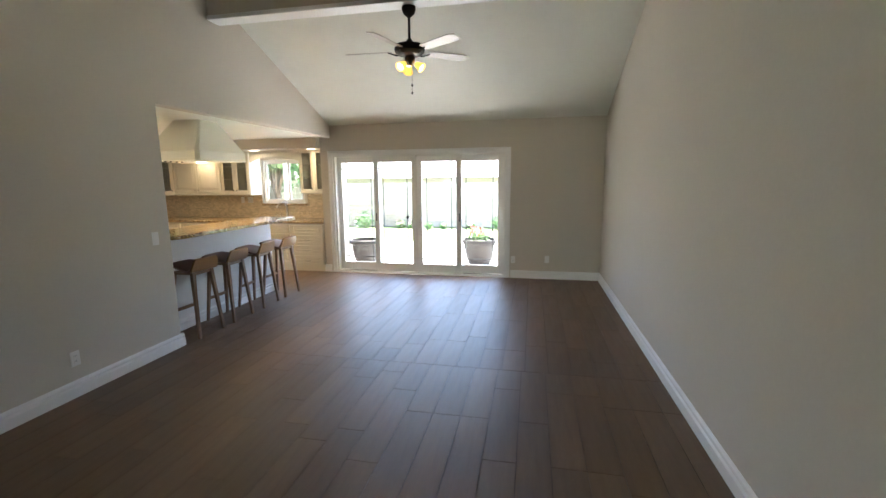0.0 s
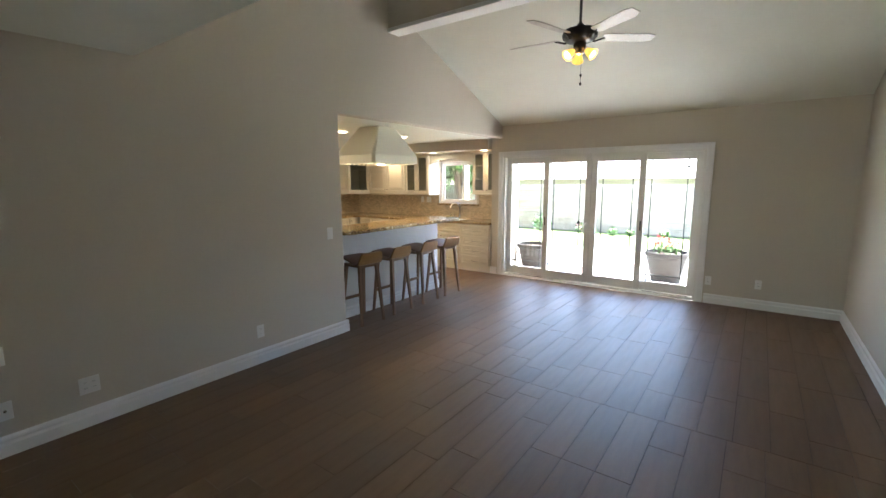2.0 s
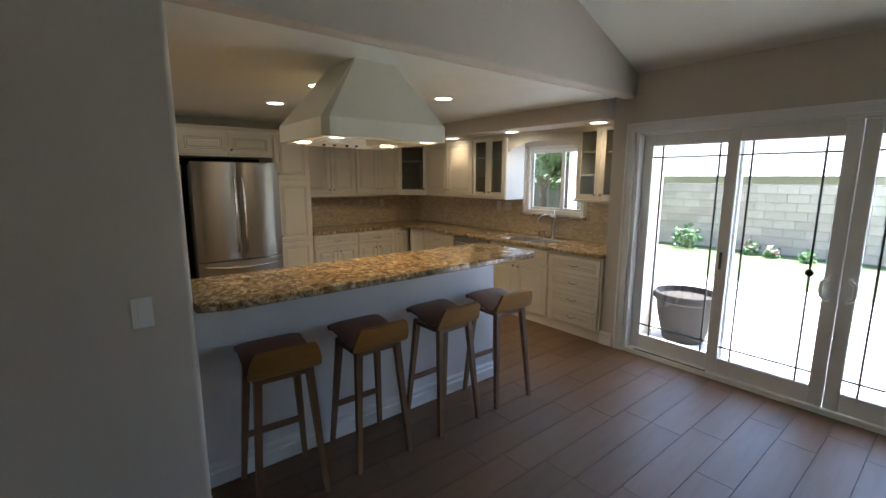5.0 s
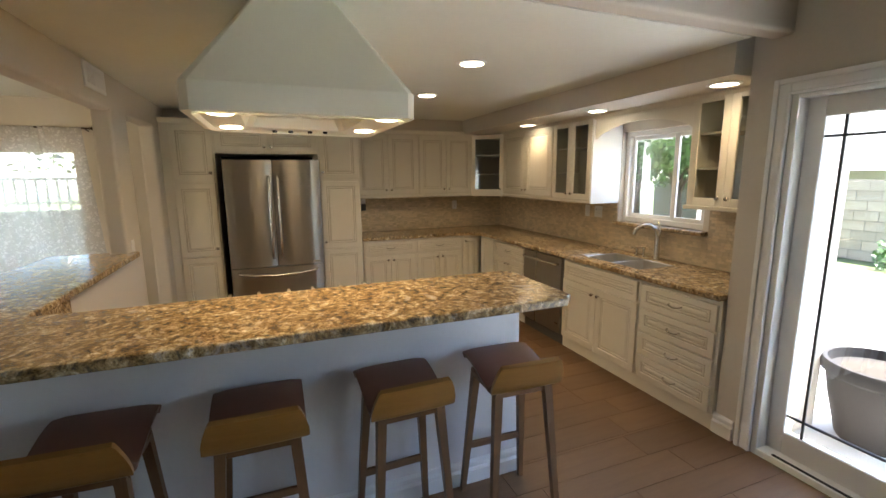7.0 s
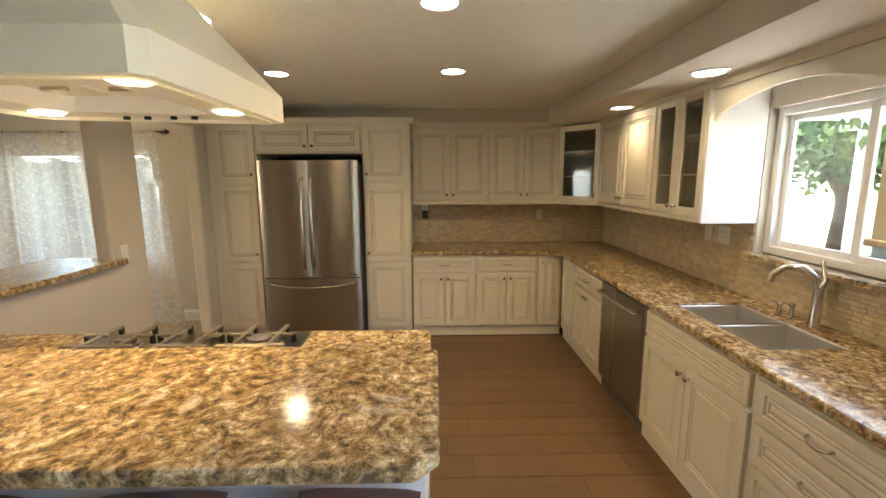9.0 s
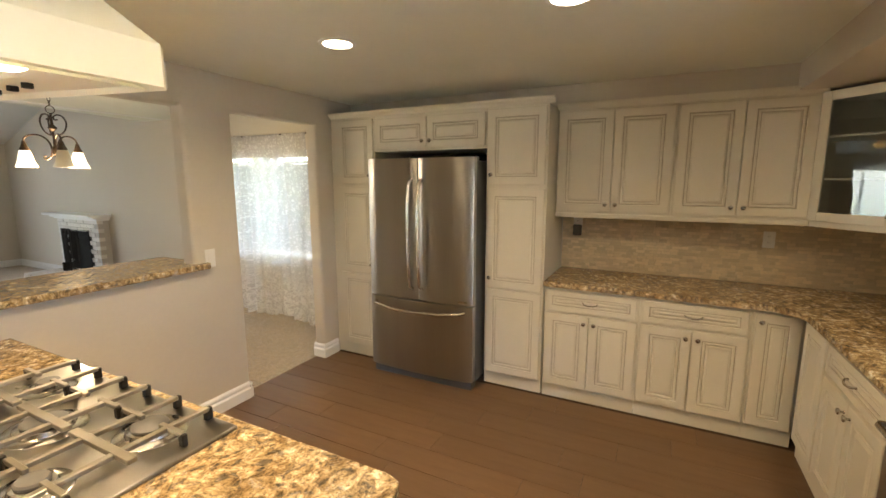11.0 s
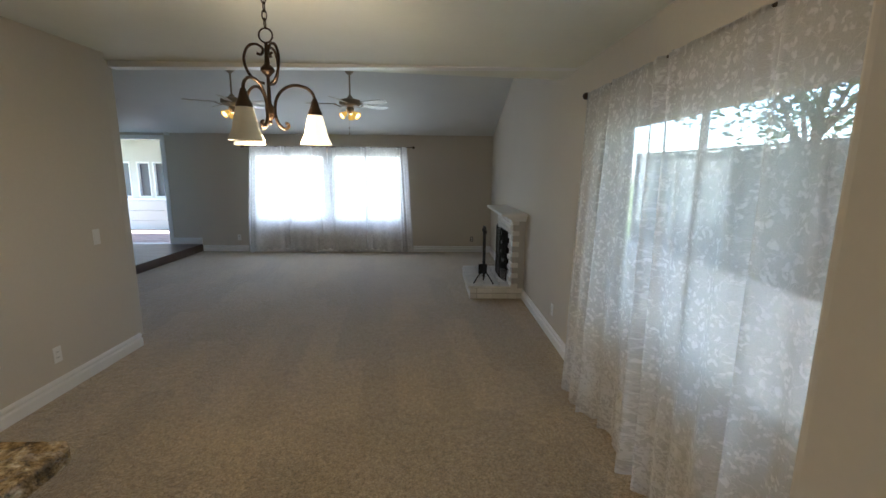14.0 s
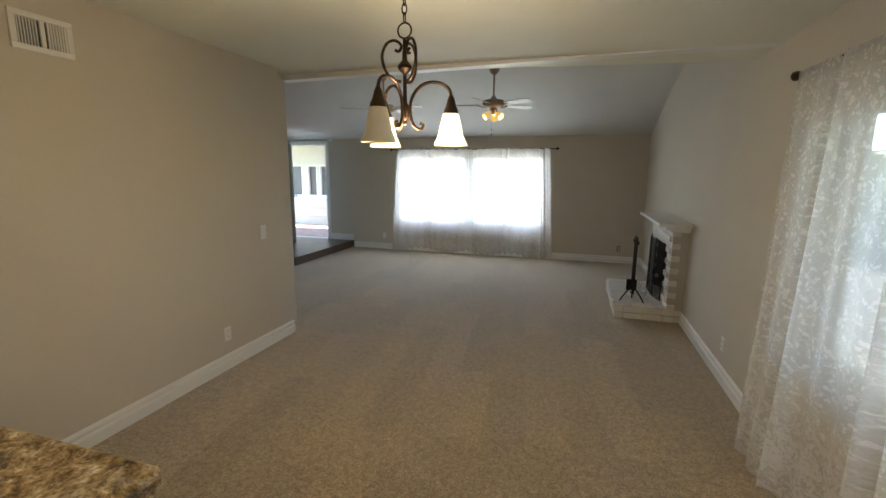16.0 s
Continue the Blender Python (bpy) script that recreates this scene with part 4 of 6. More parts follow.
part("front_strip", boxes((sk[0] - 0.004, 7.10, 0.875, sk[1] + 0.004, sk[2], 0.9149), bevel=0.006), "granite", gct)
part("back_strip", boxes((sk[0] - 0.004, sk[3], 0.875, sk[1] + 0.004, 7.775, 0.9149), bevel=0.006), "granite", gct)
single("island_countertop", slab([(-4.66, 3.575), (-4.66, 5.73), (-4.645, 5.775), (-4.60, 5.79), (-3.885, 5.79), (-3.885, 3.575)], 0.915), "granite", (-4.2, 4.6, 0.875), "polished brown granite counter round the cooktop", "countertop")
single("granite_bar_counter", slab([(-3.95, 3.575), (-3.95, 5.77), (-3.90, 5.82), (-3.39, 5.82), (-3.34, 5.77), (-3.34, 3.70), (-3.385, 3.575)], 1.12), "granite", (-3.65, 4.7, 1.08), "thick polished granite bar top with rough light edge", "countertop")
single("pass_through_counter", slab([(-5.70, 3.08), (-5.70, 3.60), (-5.68, 3.62), (-3.82, 3.62), (-3.82, 3.06), (-5.68, 3.06)], 1.105), "granite", (-4.8, 3.35, 1.06), "granite ledge across the pass-through", "countertop")
single("granite_upstand", boxes((-4.50, 3.572, 0.917, -3.885, 3.59, 1.062)), "granite", (-4.2, 3.58, 0.917), "granite upstand under the pass-through", "upstand")
structure("bar_wall", boxes((-3.88, DY1, -0.1, -3.76, 5.78, 1.08)), "panelwall", "pale plastered half wall under the bar", "wall")
Fi = frame_of((-4.625, 5.76, 0), (0, -1, 0), (-1, 0, 0))
cabinet("cream island cabinet run under the cooktop", Fi, 2.18, 0.875, 0.74, [("drawer", 0.02, 0.70, 0.5, 0.15, 0.27, 0.775), ("door", 0.02, 0.115, 0.5, 0.565, 0.48, 0.62)] + [("door", 0.56 + k * 0.5, 0.115, 0.47, 0.735, 0.6 + k * 0.5, 0.79) for k in range(3)], kick=0.10, name="island_cabinet")
be = bmesh.new()
rings(be, 0.725, 0.76, [(0, 0), (0, 0.016), (0.06, 0.018), (0.065, 0.011), (0.075, 0.011), (0.10, 0.016)], groove=(2,))
part_end = single("island_end_panel", put_in(be, frame_of((-4.62, 5.761, 0.11), (1, 0, 0), (0, 1, 0))), "cabinet", (-4.2, 5.75, 0.11), "cream raised end panel of the island", "panel")
part_end.data.materials.append(M["glaze"])

# ---- fridge ----
fr = thing("refrigerator", (-7.15, 4.56, 0), "stainless steel French-door refrigerator with bottom freezer", "refrigerator")
part("body", boxes((-7.56, 4.145, 0.04, -6.84, 5.07, 1.805), bevel=0.006), "steel_side", fr, "dark grey side panels")


def bowed(y0, y1, z0, z1, x, bow, n=10):
    bm = bmesh.new()
    ps = [(x - 0.065, y0, z0)]
    for k in range(n + 1):
        t = k / n
        e = min(t, 1 - t)
        ps.append((x + bow * (1 - (2 * t - 1) ** 2) - (0.012 if e == 0 else 0), y0 + (y1 - y0) * t, z0))
    ps.append((x - 0.065, y1, z0))
    prism(bm, ps, (0, 0, z1 - z0))
    return bm


def bar_handle(door, pts, r=0.014):
    hb = bmesh.new()
    tube(hb, pts, r, 10)
    smooth(part("handle", hb, "chrome", door, "curved steel bar handle"))


XF = -6.775
for y0, y1, s in ((4.135, 4.600, 1), (4.608, 5.08, -1)):
    d1 = smooth(part("door", bowed(y0, y1, 0.70, 1.828, XF, 0.022), "steel", fr), 30)
    yh = 4.604 - s * 0.045
    bar_handle(d1, [(XF + 0.015, yh, 1.66), (XF + 0.055, yh, 1.63), (XF + 0.075, yh, 1.45), (XF + 0.082, yh, 1.22), (XF + 0.075, yh, 1.0), (XF + 0.055, yh, 0.82), (XF + 0.015, yh, 0.79)], 0.015)
dz = smooth(part("freezer_drawer", bowed(4.135, 5.08, 0.075, 0.69, XF, 0.022, 16), "steel", fr), 30)
bar_handle(dz, [(XF + 0.005, 4.20, 0.645), (XF + 0.05, 4.22, 0.64), (XF + 0.075, 4.38, 0.62), (XF + 0.082, 4.605, 0.612), (XF + 0.075, 4.83, 0.62), (XF + 0.05, 4.99, 0.64), (XF + 0.005, 5.01, 0.645)])
part("kick_grille", boxes((-6.90, 4.15, 0.0, -6.80, 5.065, 0.07), bevel=0.004), "steel_side", fr, "grey kick grille")
for y in (4.15, 4.985):
    part("hinge_cover", boxes((-6.92, y, 1.805, -6.80, y + 0.08, 1.835), bevel=0.004), "steel_side", fr)
part("badge", boxes((XF + 0.012, 4.95, 0.72, XF + 0.016, 5.04, 0.735)), "chrome", fr, "small maker's plate")
# black sheet in place of the shade in the fridge recess
single("fridge_alcove_back", boxes((-7.59, 4.06, 0.0, -7.57, 5.09, 1.89)), "black", (-7.58, 4.56, 0), "black sheet standing for the shade behind the refrigerator", "panel")

# ---- dishwasher ----
dw = thing("dishwasher", (-5.51, 7.45, 0), "stainless steel dishwasher under the counter", "dishwasher")
part("body", boxes((-5.855, 7.15, 0.0, -5.175, 7.74, 0.868)), "steel_side", dw)
part("door", boxes((-5.845, 7.112, 0.11, -5.185, 7.148, 0.862), bevel=0.006, seg=2), "steel", dw)
part("kick_plate", boxes((-5.845, 7.16, 0.0, -5.185, 7.18, 0.10)), "black", dw, "black kick plate")
hb = bmesh.new()
tube(hb, [(-5.80, 7.115, 0.80), (-5.80, 7.07, 0.80), (-5.78, 7.062, 0.80), (-5.25, 7.062, 0.80), (-5.23, 7.07, 0.80), (-5.23, 7.115, 0.80)], 0.011, 8)
smooth(part("handle", hb, "chrome", dw, "steel bar handle"))
part("badge", boxes((-5.26, 7.109, 0.20, -5.21, 7.112, 0.215)), "chrome", dw)

# ---- sink and taps ----
si = thing("sink", (-4.71, 7.44, 0.74), "double-bowl stainless steel undermount sink", "sink")
for x0, x1 in ((-5.05, -4.72), (-4.70, -4.37)):
    bm = bmesh.new()
    o = [(x0, 7.25), (x1, 7.25), (x1, 7.63), (x0, 7.63)]
    lv = [(0.0, 0.905), (0.006, 0.90), (0.02, 0.76), (0.05, 0.735)]
    rg = []
    for ins, z in lv:
        rg.append([bm.verts.new((x + (ins if k in (0, 3) else -ins), y + (ins if k < 2 else -ins), z)) for k, (x, y) in enumerate(o)])
    for a, b in zip(rg, rg[1:]):
        for k in range(4):
            bm.faces.new((a[k], a[(k + 1) % 4], b[(k + 1) % 4], b[k]))
    bm.faces.new(rg[-1])
    bowl = part("bowl", bm, "sink", si)
    db = bmesh.new()
    lathe(db, ((x0 + x1) / 2, 7.44, 0.735), [(0.04, 0), (0.04, 0.003), (0.025, 0.003), (0.02, 0.001), (0.0, 0.001)], 16)
    part("drain", db, "chrome", bowl, "round drain")
part("rim", boxes((-5.06, 7.24, 0.895, -4.36, 7.25, 0.906), (-5.06, 7.63, 0.895, -4.36, 7.64, 0.906), (-4.722, 7.25, 0.86, -4.698, 7.63, 0.90), bevel=0.002), "sink", si)
fa = thing("faucet", (-4.62, 7.69, 0.915), "brushed nickel pull-down kitchen faucet", "faucet")
bm = bmesh.new()
lathe(bm, (-4.62, 7.69, 0.915), [(0.032, 0), (0.032, 0.008), (0.024, 0.02), (0.022, 0.16), (0.02, 0.2), (0.0, 0.205)], 16)
smooth(part("column", bm, "chrome", fa))
bm = bmesh.new()
tube(bm, [(-4.62, 7.69, 1.10), (-4.625, 7.675, 1.17), (-4.65, 7.63, 1.215), (-4.69, 7.57, 1.21), (-4.715, 7.53, 1.17), (-4.72, 7.52, 1.13)], [0.018, 0.017, 0.016, 0.016, 0.018, 0.019], 10)
smooth(part("spout", bm, "chrome", fa))
bm = bmesh.new()
tube(bm, [(-4.62, 7.69, 1.11), (-4.60, 7.70, 1.16), (-4.64, 7.71, 1.25)], [0.018, 0.012, 0.008], 8)
smooth(part("lever", bm, "chrome", fa))
for x, h in ((-4.84, 0.07), (-4.76, 0.085)):
    bm = bmesh.new()
    lathe(bm, (x, 7.69, 0.915), [(0.02, 0), (0.02, 0.006), (0.012, 0.012), (0.011, h - 0.02), (0.016, h - 0.015), (0.015, h), (0.0, h)], 12)
    tube(bm, [(x, 7.69, 0.915 + h - 0.01), (x - 0.02, 7.66, 0.915 + h), (x - 0.03, 7.64, 0.915 + h - 0.01)], 0.006, 6)
    smooth(single("soap_dispenser", bm, "chrome", (x, 7.69, 0.915), "small nickel soap dispenser beside the faucet", "soap dispenser", "soap dispensers"))

# ---- range hood ----
ho = thing("range_hood", (-3.97, 4.75, 1.88), "ivory plastered tapering island hood with lit underside", "range hood")
hx0, hx1, hy0, hy1, cz = -4.46, -3.62, 4.296, 5.17, 0.035


def chamfered(x0, x1, y0, y1, c, z):
    return [(x0 + c, y0, z), (x1 - c, y0, z), (x1, y0 + c, z), (x1, y1 - c, z), (x1 - c, y1, z), (x0 + c, y1, z), (x0, y1 - c, z), (x0, y0 + c, z)]


bm = bmesh.new()
lv = [chamfered(hx0 + 0.03, hx1 - 0.03, hy0 + 0.03, hy1 - 0.03, cz, 1.893), chamfered(hx0, hx1, hy0, hy1, cz, 1.893), chamfered(hx0, hx1, hy0, hy1, cz, 1.995), chamfered(-4.16, -3.79, 4.58, 4.88, 0.01, KZ)]
rg = [[bm.verts.new(p) for p in ring] for ring in lv]
for a, b in zip(rg, rg[1:]):
    for k in range(8):
        bm.faces.new((a[k], a[(k + 1) % 8], b[(k + 1) % 8], b[k]))
for v in bm.verts:
    if v.co.x < -4.2:
        v.co.x -= (v.co.y - 4.73) * 0.22
part("shell", bm, "hood", ho)
bm = bmesh.new()
lv = [chamfered(hx0 + 0.03, hx1 - 0.03, hy0 + 0.03, hy1 - 0.03, cz, 1.886), chamfered(hx0 + 0.045, hx1 - 0.045, hy0 + 0.045, hy1 - 0.045, cz, 1.899), chamfered(hx0 + 0.18, hx1 - 0.17, hy0 + 0.19, hy1 - 0.19, 0.03, 1.901), chamfered(hx0 + 0.20, hx1 - 0.22, hy0 + 0.23, hy1 - 0.23, 0.03, 1.985)]
rg = [[bm.verts.new(p) for p in ring] for ring in lv]
for a, b in zip(rg, rg[1:]):
    for k in range(8):
        bm.faces.new((a[k], a[(k + 1) % 8], b[(k + 1) % 8], b[k]))
bm.faces.new(rg[-1])
for v in bm.verts:
    if v.co.x < -4.2:
        v.co.x -= (v.co.y - 4.73) * 0.22
part("liner", bm, "hood", ho, "cream metal liner")
for y0, y1 in ((4.54, 4.72), (4.75, 4.93)):
    fl = part("filter", boxes((-4.20, y0, 1.945, -3.86, y1, 1.975), bevel=0.006), "hood", ho, "baffle filter")
    part("filter_handle", boxes((-4.04, y0 + 0.05, 1.932, -4.02, y0 + 0.13, 1.946), bevel=0.003), "chrome", fl)
for y in (4.62, 4.70, 4.80, 4.88):
    kb = bmesh.new()
    lathe(kb, (-4.36, y, 1.900), [(0.012, 0), (0.012, -0.012), (0.0, -0.013)], 10)
    part("switch", kb, "black", ho, "small dark switch")
for x, y in ((-4.24, 4.42), (-3.72, 4.42), (-4.24, 5.07), (-3.72, 5.07)):
    bm = bmesh.new()
    lathe(bm, (x, y, 1.902), [(0.048, 0.0), (0.050, -0.006), (0.043, -0.010), (0.0, -0.008)], 20)
    part("lamp", bm, "hoodcan", ho, "lit halogen lamp")
for y in (4.5, 5.0):
    l = new("hood_light", bpy.data.lights.new("hood_light", 'SPOT'))
    l.data.energy, l.data.color, l.data.spot_size, l.data.shadow_soft_size = 2.8, (1.0, 0.62, 0.25), radians(105), 0.04
    l.matrix_world = look((-3.98, y, 1.90), (-3.98, y, 0))

# ---- cooktop ----
ck = thing("gas_cooktop", (-4.24, 4.73, 0.915), "stainless steel five-burner gas cooktop with iron grates", "cooktop")
part("plate", boxes((-4.51, 4.26, 0.915, -3.97, 5.19, 0.927), bevel=0.004, seg=2), "steel", ck)
for x, y, r in ((-4.37, 4.45, 0.045), (-4.10, 4.45, 0.055), (-4.24, 4.73, 0.07), (-4.37, 5.01, 0.06), (-4.10, 5.01, 0.045)):
    bm = bmesh.new()
    lathe(bm, (x, y, 0.927), [(r + 0.035, 0), (r + 0.03, 0.004), (r + 0.005, 0.006), (r, 0.018), (r * 0.8, 0.02), (0.0, 0.02)], 20)
    b1 = smooth(part("burner", bm, "chrome", ck))
    bm = bmesh.new()
    lathe(bm, (x, y, 0.947), [(r * 0.78, 0), (r * 0.8, 0.006), (r * 0.7, 0.011), (0.0, 0.012)], 20)
    smooth(part("burner_cap", bm, "steel_side", b1, "dark burner cap"))
for y0, y1 in ((4.29, 4.585), (4.59, 4.87), (4.875, 5.165)):
    bm = bmesh.new()
    ym, xm = (y0 + y1) / 2, -4.24
    for y in (y0 + 0.075, y1 - 0.075):
        box(bm, -4.492, y - 0.009, 0.956, -3.988, y + 0.009, 0.970, bevel=0.002)
    for x in (-4.37, xm, -4.10):
        if x == xm:
            box(bm, x - 0.013, y0 + 0.012, 0.957, x + 0.013, y1 - 0.012, 0.971, bevel=0.002)
        else:
            box(bm, x - 0.008, y0 + 0.012, 0.957, x + 0.008, y0 + 0.105, 0.971, bevel=0.002)
            box(bm, x - 0.008, y1 - 0.105, 0.957, x + 0.008, y1 - 0.012, 0.971, bevel=0.002)
    gr = part("grate", bm, "grate", ck, "cast-iron grate coloured light as if catching the hood lamps")
    for x in (-4.492, -3.988):
        for y in (y0 + 0.075, y1 - 0.075):
            part("grate_foot", boxes((x - 0.012, y - 0.008, 0.927, x + 0.012, y + 0.008, 0.967), bevel=0.003), "iron", gr, "dark grate foot")
    for x in (-4.37, -4.10):
        for y in (y0 + 0.014, y1 - 0.014):
            part("grate_foot", boxes((x - 0.008, y - 0.010, 0.927, x + 0.008, y + 0.010, 0.966), bevel=0.003), "iron", gr, "dark grate foot")

ck.location.x -= 0.11
ck.location.y -= 0.02
ck.scale.y = 1.09

# ---- backsplash ----
def mosaic(name, cells, make, parent_bed):
    verts, faces = [], []
    for a, b, w, h in cells:
        i = len(verts)
        verts += make(a, b, w, h)
        faces += [(i, i + 1, i + 2, i + 3)] + [(i + k, i + 4 + k, i + 4 + (k + 1) % 4, i + (k + 1) % 4) for k in range(4)]
    me = bpy.data.meshes.new(name)
    me.from_pydata(verts, [], faces)
    me.materials.append(M["tile"])
    ob = new(name, me)
    ob.parent = parent_bed
    return tagged(ob, "small staggered travertine tiles", kind="stuff")


def cells_of(a0, a1, z0, z1, skip=None):
    rnd = random.Random(5)
    z = z0 + 0.002
    while z < z1 - 0.01:
        h = min(0.0235, z1 - z)
        a = a0 - rnd.choice((0.0, 0.018, 0.03))
        while a < a1:
            w = rnd.choice((0.034, 0.05, 0.05, 0.066))
            p, q = max(a, a0), min(a + w, a1)
            if q - p > 0.006 and not (skip and skip(p, q, z, z + h)):
                yield (p + 0.0012, z, q - p - 0.0024, h - 0.0024)
            a += w
        z += 0.0235


bed1 = structure("backsplash_bed_side", boxes((EX, 5.575, 0.915, EX + 0.008, 7.78, 1.41)), "grout", "grout bed of the side backsplash", "backsplash")
bed2 = structure("backsplash_bed_sink", boxes((EX + 0.008, WY - 0.008, 0.915, -3.595, WY, 1.165), (EX + 0.008, WY - 0.008, 1.165, -5.194, WY, 1.41), (-4.218, WY - 0.008, 1.165, -3.595, WY, 1.44)), "grout", "grout bed of the backsplash behind the sink", "backsplash")
mosaic("mosaic_side", cells_of(5.575, 7.77, 0.918, 1.41), lambda a, b, w, h: [(EX + 0.013, a, b), (EX + 0.013, a + w, b), (EX + 0.013, a + w, b + h), (EX + 0.013, a, b + h), (EX + 0.008, a, b), (EX + 0.008, a + w, b), (EX + 0.008, a + w, b + h), (EX + 0.008, a, b + h)], bed1)
mosaic("mosaic_sink", cells_of(-7.58, -3.6, 0.918, 1.43, lambda p, q, z, w: p < -4.218 and q > -5.194 and w > 1.165), lambda a, b, w, h: [(a, WY - 0.013, b), (a + w, WY - 0.013, b), (a + w, WY - 0.013, b + h), (a, WY - 0.013, b + h), (a, WY - 0.008, b), (a + w, WY - 0.008, b), (a + w, WY - 0.008, b + h), (a, WY - 0.008, b + h)], bed2)


# ---- recessed ceiling lights ----
def can_light(x, y, z, power):
    root = thing("recessed_light", (x, y, z), "lit round recessed ceiling light with white trim ring", "ceiling light", "recessed lights")
    bm = bmesh.new()
    lathe(bm, (x, y, z), [(0.075, 0.0), (0.098, -0.002), (0.098, -0.006), (0.076, -0.010), (0.075, 0.0)], 28, cap=False)
    smooth(part("trim_ring", bm, "trim", root))
    bm = bmesh.new()
    lathe(bm, (x, y, z), [(0.075, -0.001), (0.074, -0.005), (0.0, -0.005)], 28)
    part("lens", bm, "can", root, "glowing warm lens")
    l = new("recessed_lamp", bpy.data.lights.new("recessed_lamp", 'SPOT'))
    l.data.energy, l.data.color, l.data.spot_size, l.data.spot_blend, l.data.shadow_soft_size = power, (1.0, 0.69, 0.36), radians(155), 0.9, 0.06
    l.matrix_world = look((x, y, z - 0.03), (x, y, 0))


for x, y in ((-4.50, 5.84), (-5.66, 5.94), (-5.72, 4.74), (-4.68, 4.74)):
    can_light(x, y, KZ, 2.9)
for x, y in ((-3.79, 7.22), (-4.95, 7.25), (-6.10, 7.28)):
    can_light(x, y, SZ, 1.15)


# ---- bar stools ----
def bar_stool():
    root = thing("bar_stool", (0, 0, 0), "walnut bar stool with brown leather seat and curved wooden back", "stool", "bar stools")
    # seat pad: falls from the counter side to a valley, then turns up against the back
    prof = curved([(-0.185, 0, 0.782), (-0.165, 0, 0.795), (-0.08, 0, 0.785), (0.03, 0, 0.752), (0.095, 0, 0.735), (0.125, 0, 0.745), (0.150, 0, 0.785), (0.172, 0, 0.838), (0.182, 0, 0.846)], 4)
    n = 8
    bm = bmesh.new()
    up, lo = [], []
    for j, p in enumerate(prof):
        w = 0.172 - 0.022 * max(0.0, (p.x - 0.10) / 0.08)
        row_u, row_l = [], []
        for k in range(n + 1):
            q = k / n * 2 - 1
            soft = 0.010 * abs(q) ** 6
            row_u.append(bm.verts.new((p.x, q * w, p.z - soft)))
            row_l.append(bm.verts.new((min(p.x + 0.010, 0.19), q * (w - 0.006), min(p.z - 0.034 + (0.024 if p.x > 0.15 else 0.0), 0.838))))
        up.append(row_u)
        lo.append(row_l)
    for grid in (up, lo):
        for a, b in zip(grid, grid[1:]):
            for k in range(n):
                bm.faces.new((a[k], a[k + 1], b[k + 1], b[k]))
    for k in range(n):
        bm.faces.new((up[0][k], up[0][k + 1], lo[0][k + 1], lo[0][k]))
        bm.faces.new((up[-1][k], up[-1][k + 1], lo[-1][k + 1], lo[-1][k]))
    for j in range(len(prof) - 1):
        for k in (0, n):
            bm.faces.new((up[j][k], up[j + 1][k], lo[j + 1][k], lo[j][k]))
    smooth(part("seat", bm, "leather", root, "brown leather seat pad"), 50)
    # low back: a bent wooden board leaning outwards, narrower at the top
    bm = bmesh.new()
    fr, bk = [], []
    for x, z, w in ((0.118, 0.704, 0.150), (0.150, 0.708, 0.170), (0.166, 0.722, 0.178), (0.178, 0.760, 0.176), (0.190, 0.800, 0.166), (0.200, 0.838, 0.152), (0.202, 0.846, 0.144)):
        fr.append([bm.verts.new((x + 0.004 * (1 - (k / 4 - 1) ** 2), (k / 4 - 1) * w, z)) for k in range(9)])
        bk.append([bm.verts.new((x - 0.018, (k / 4 - 1) * (w - 0.004), z + 0.008)) for k in range(9)])
    for grid in (fr, bk):
        for a, b in zip(grid, grid[1:]):
            for k in range(8):
                bm.faces.new((a[k], a[k + 1], b[k + 1], b[k]))
    for k in range(8):
        bm.faces.new((fr[0][k], fr[0][k + 1], bk[0][k + 1], bk[0][k]))
        bm.faces.new((fr[-1][k], fr[-1][k + 1], bk[-1][k + 1], bk[-1][k]))
    for j in range(len(fr) - 1):
        for k in (0, 8):
            bm.faces.new((fr[j][k], fr[j + 1][k], bk[j + 1][k], bk[j][k]))
    smooth(part("backrest", bm, "oak", root, "honey-coloured bent wooden back"), 35)
    for sx in (-1, 1):
        for sy in (-1, 1):
            bm = bmesh.new()
            for z, r, ox, oy in ((0.0, 0.0125, 0.180, 0.172), (0.712, 0.019, 0.118, 0.125)):
                for a, b in ((-r, -r), (r, -r), (r, r), (-r, r)):
                    bm.verts.new((sx * ox + a, sy * oy + b, z))
            bm.verts.ensure_lookup_table()
            v = list(bm.verts)
            bm.faces.new((v[3], v[2], v[1], v[0]))
            bm.faces.new(v[4:8])
            for k in range(4):
                bm.faces.new((v[k], v[(k + 1) % 4], v[4 + (k + 1) % 4], v[4 + k]))
            part("leg", bm, "walnut", root)
    for sx in (-1, 1):
        part("apron", boxes((sx * 0.12 - 0.009, -0.12, 0.67, sx * 0.12 + 0.009, 0.12, 0.705), bevel=0.003), "walnut", root)
    for sy in (-1, 1):
        part("apron", boxes((-0.12, sy * 0.14 - 0.009, 0.68, 0.12, sy * 0.14 + 0.009, 0.705), bevel=0.003), "walnut", root)
    part("footrest", boxes((-0.165, -0.15, 0.255, -0.145, 0.15, 0.29), bevel=0.003), "walnut", root)
    return root


st = bar_stool()
st.matrix_basis = pose(-3.52, 3.94, 0, 0, 0, -3)
for y, a, dx in ((4.475, 0, 0.02), (5.05, 2, 0.02), (5.59, -2, 0.02)):
    copy_thing(st, pose(-3.545 + dx, y, 0, 0, 0, a))


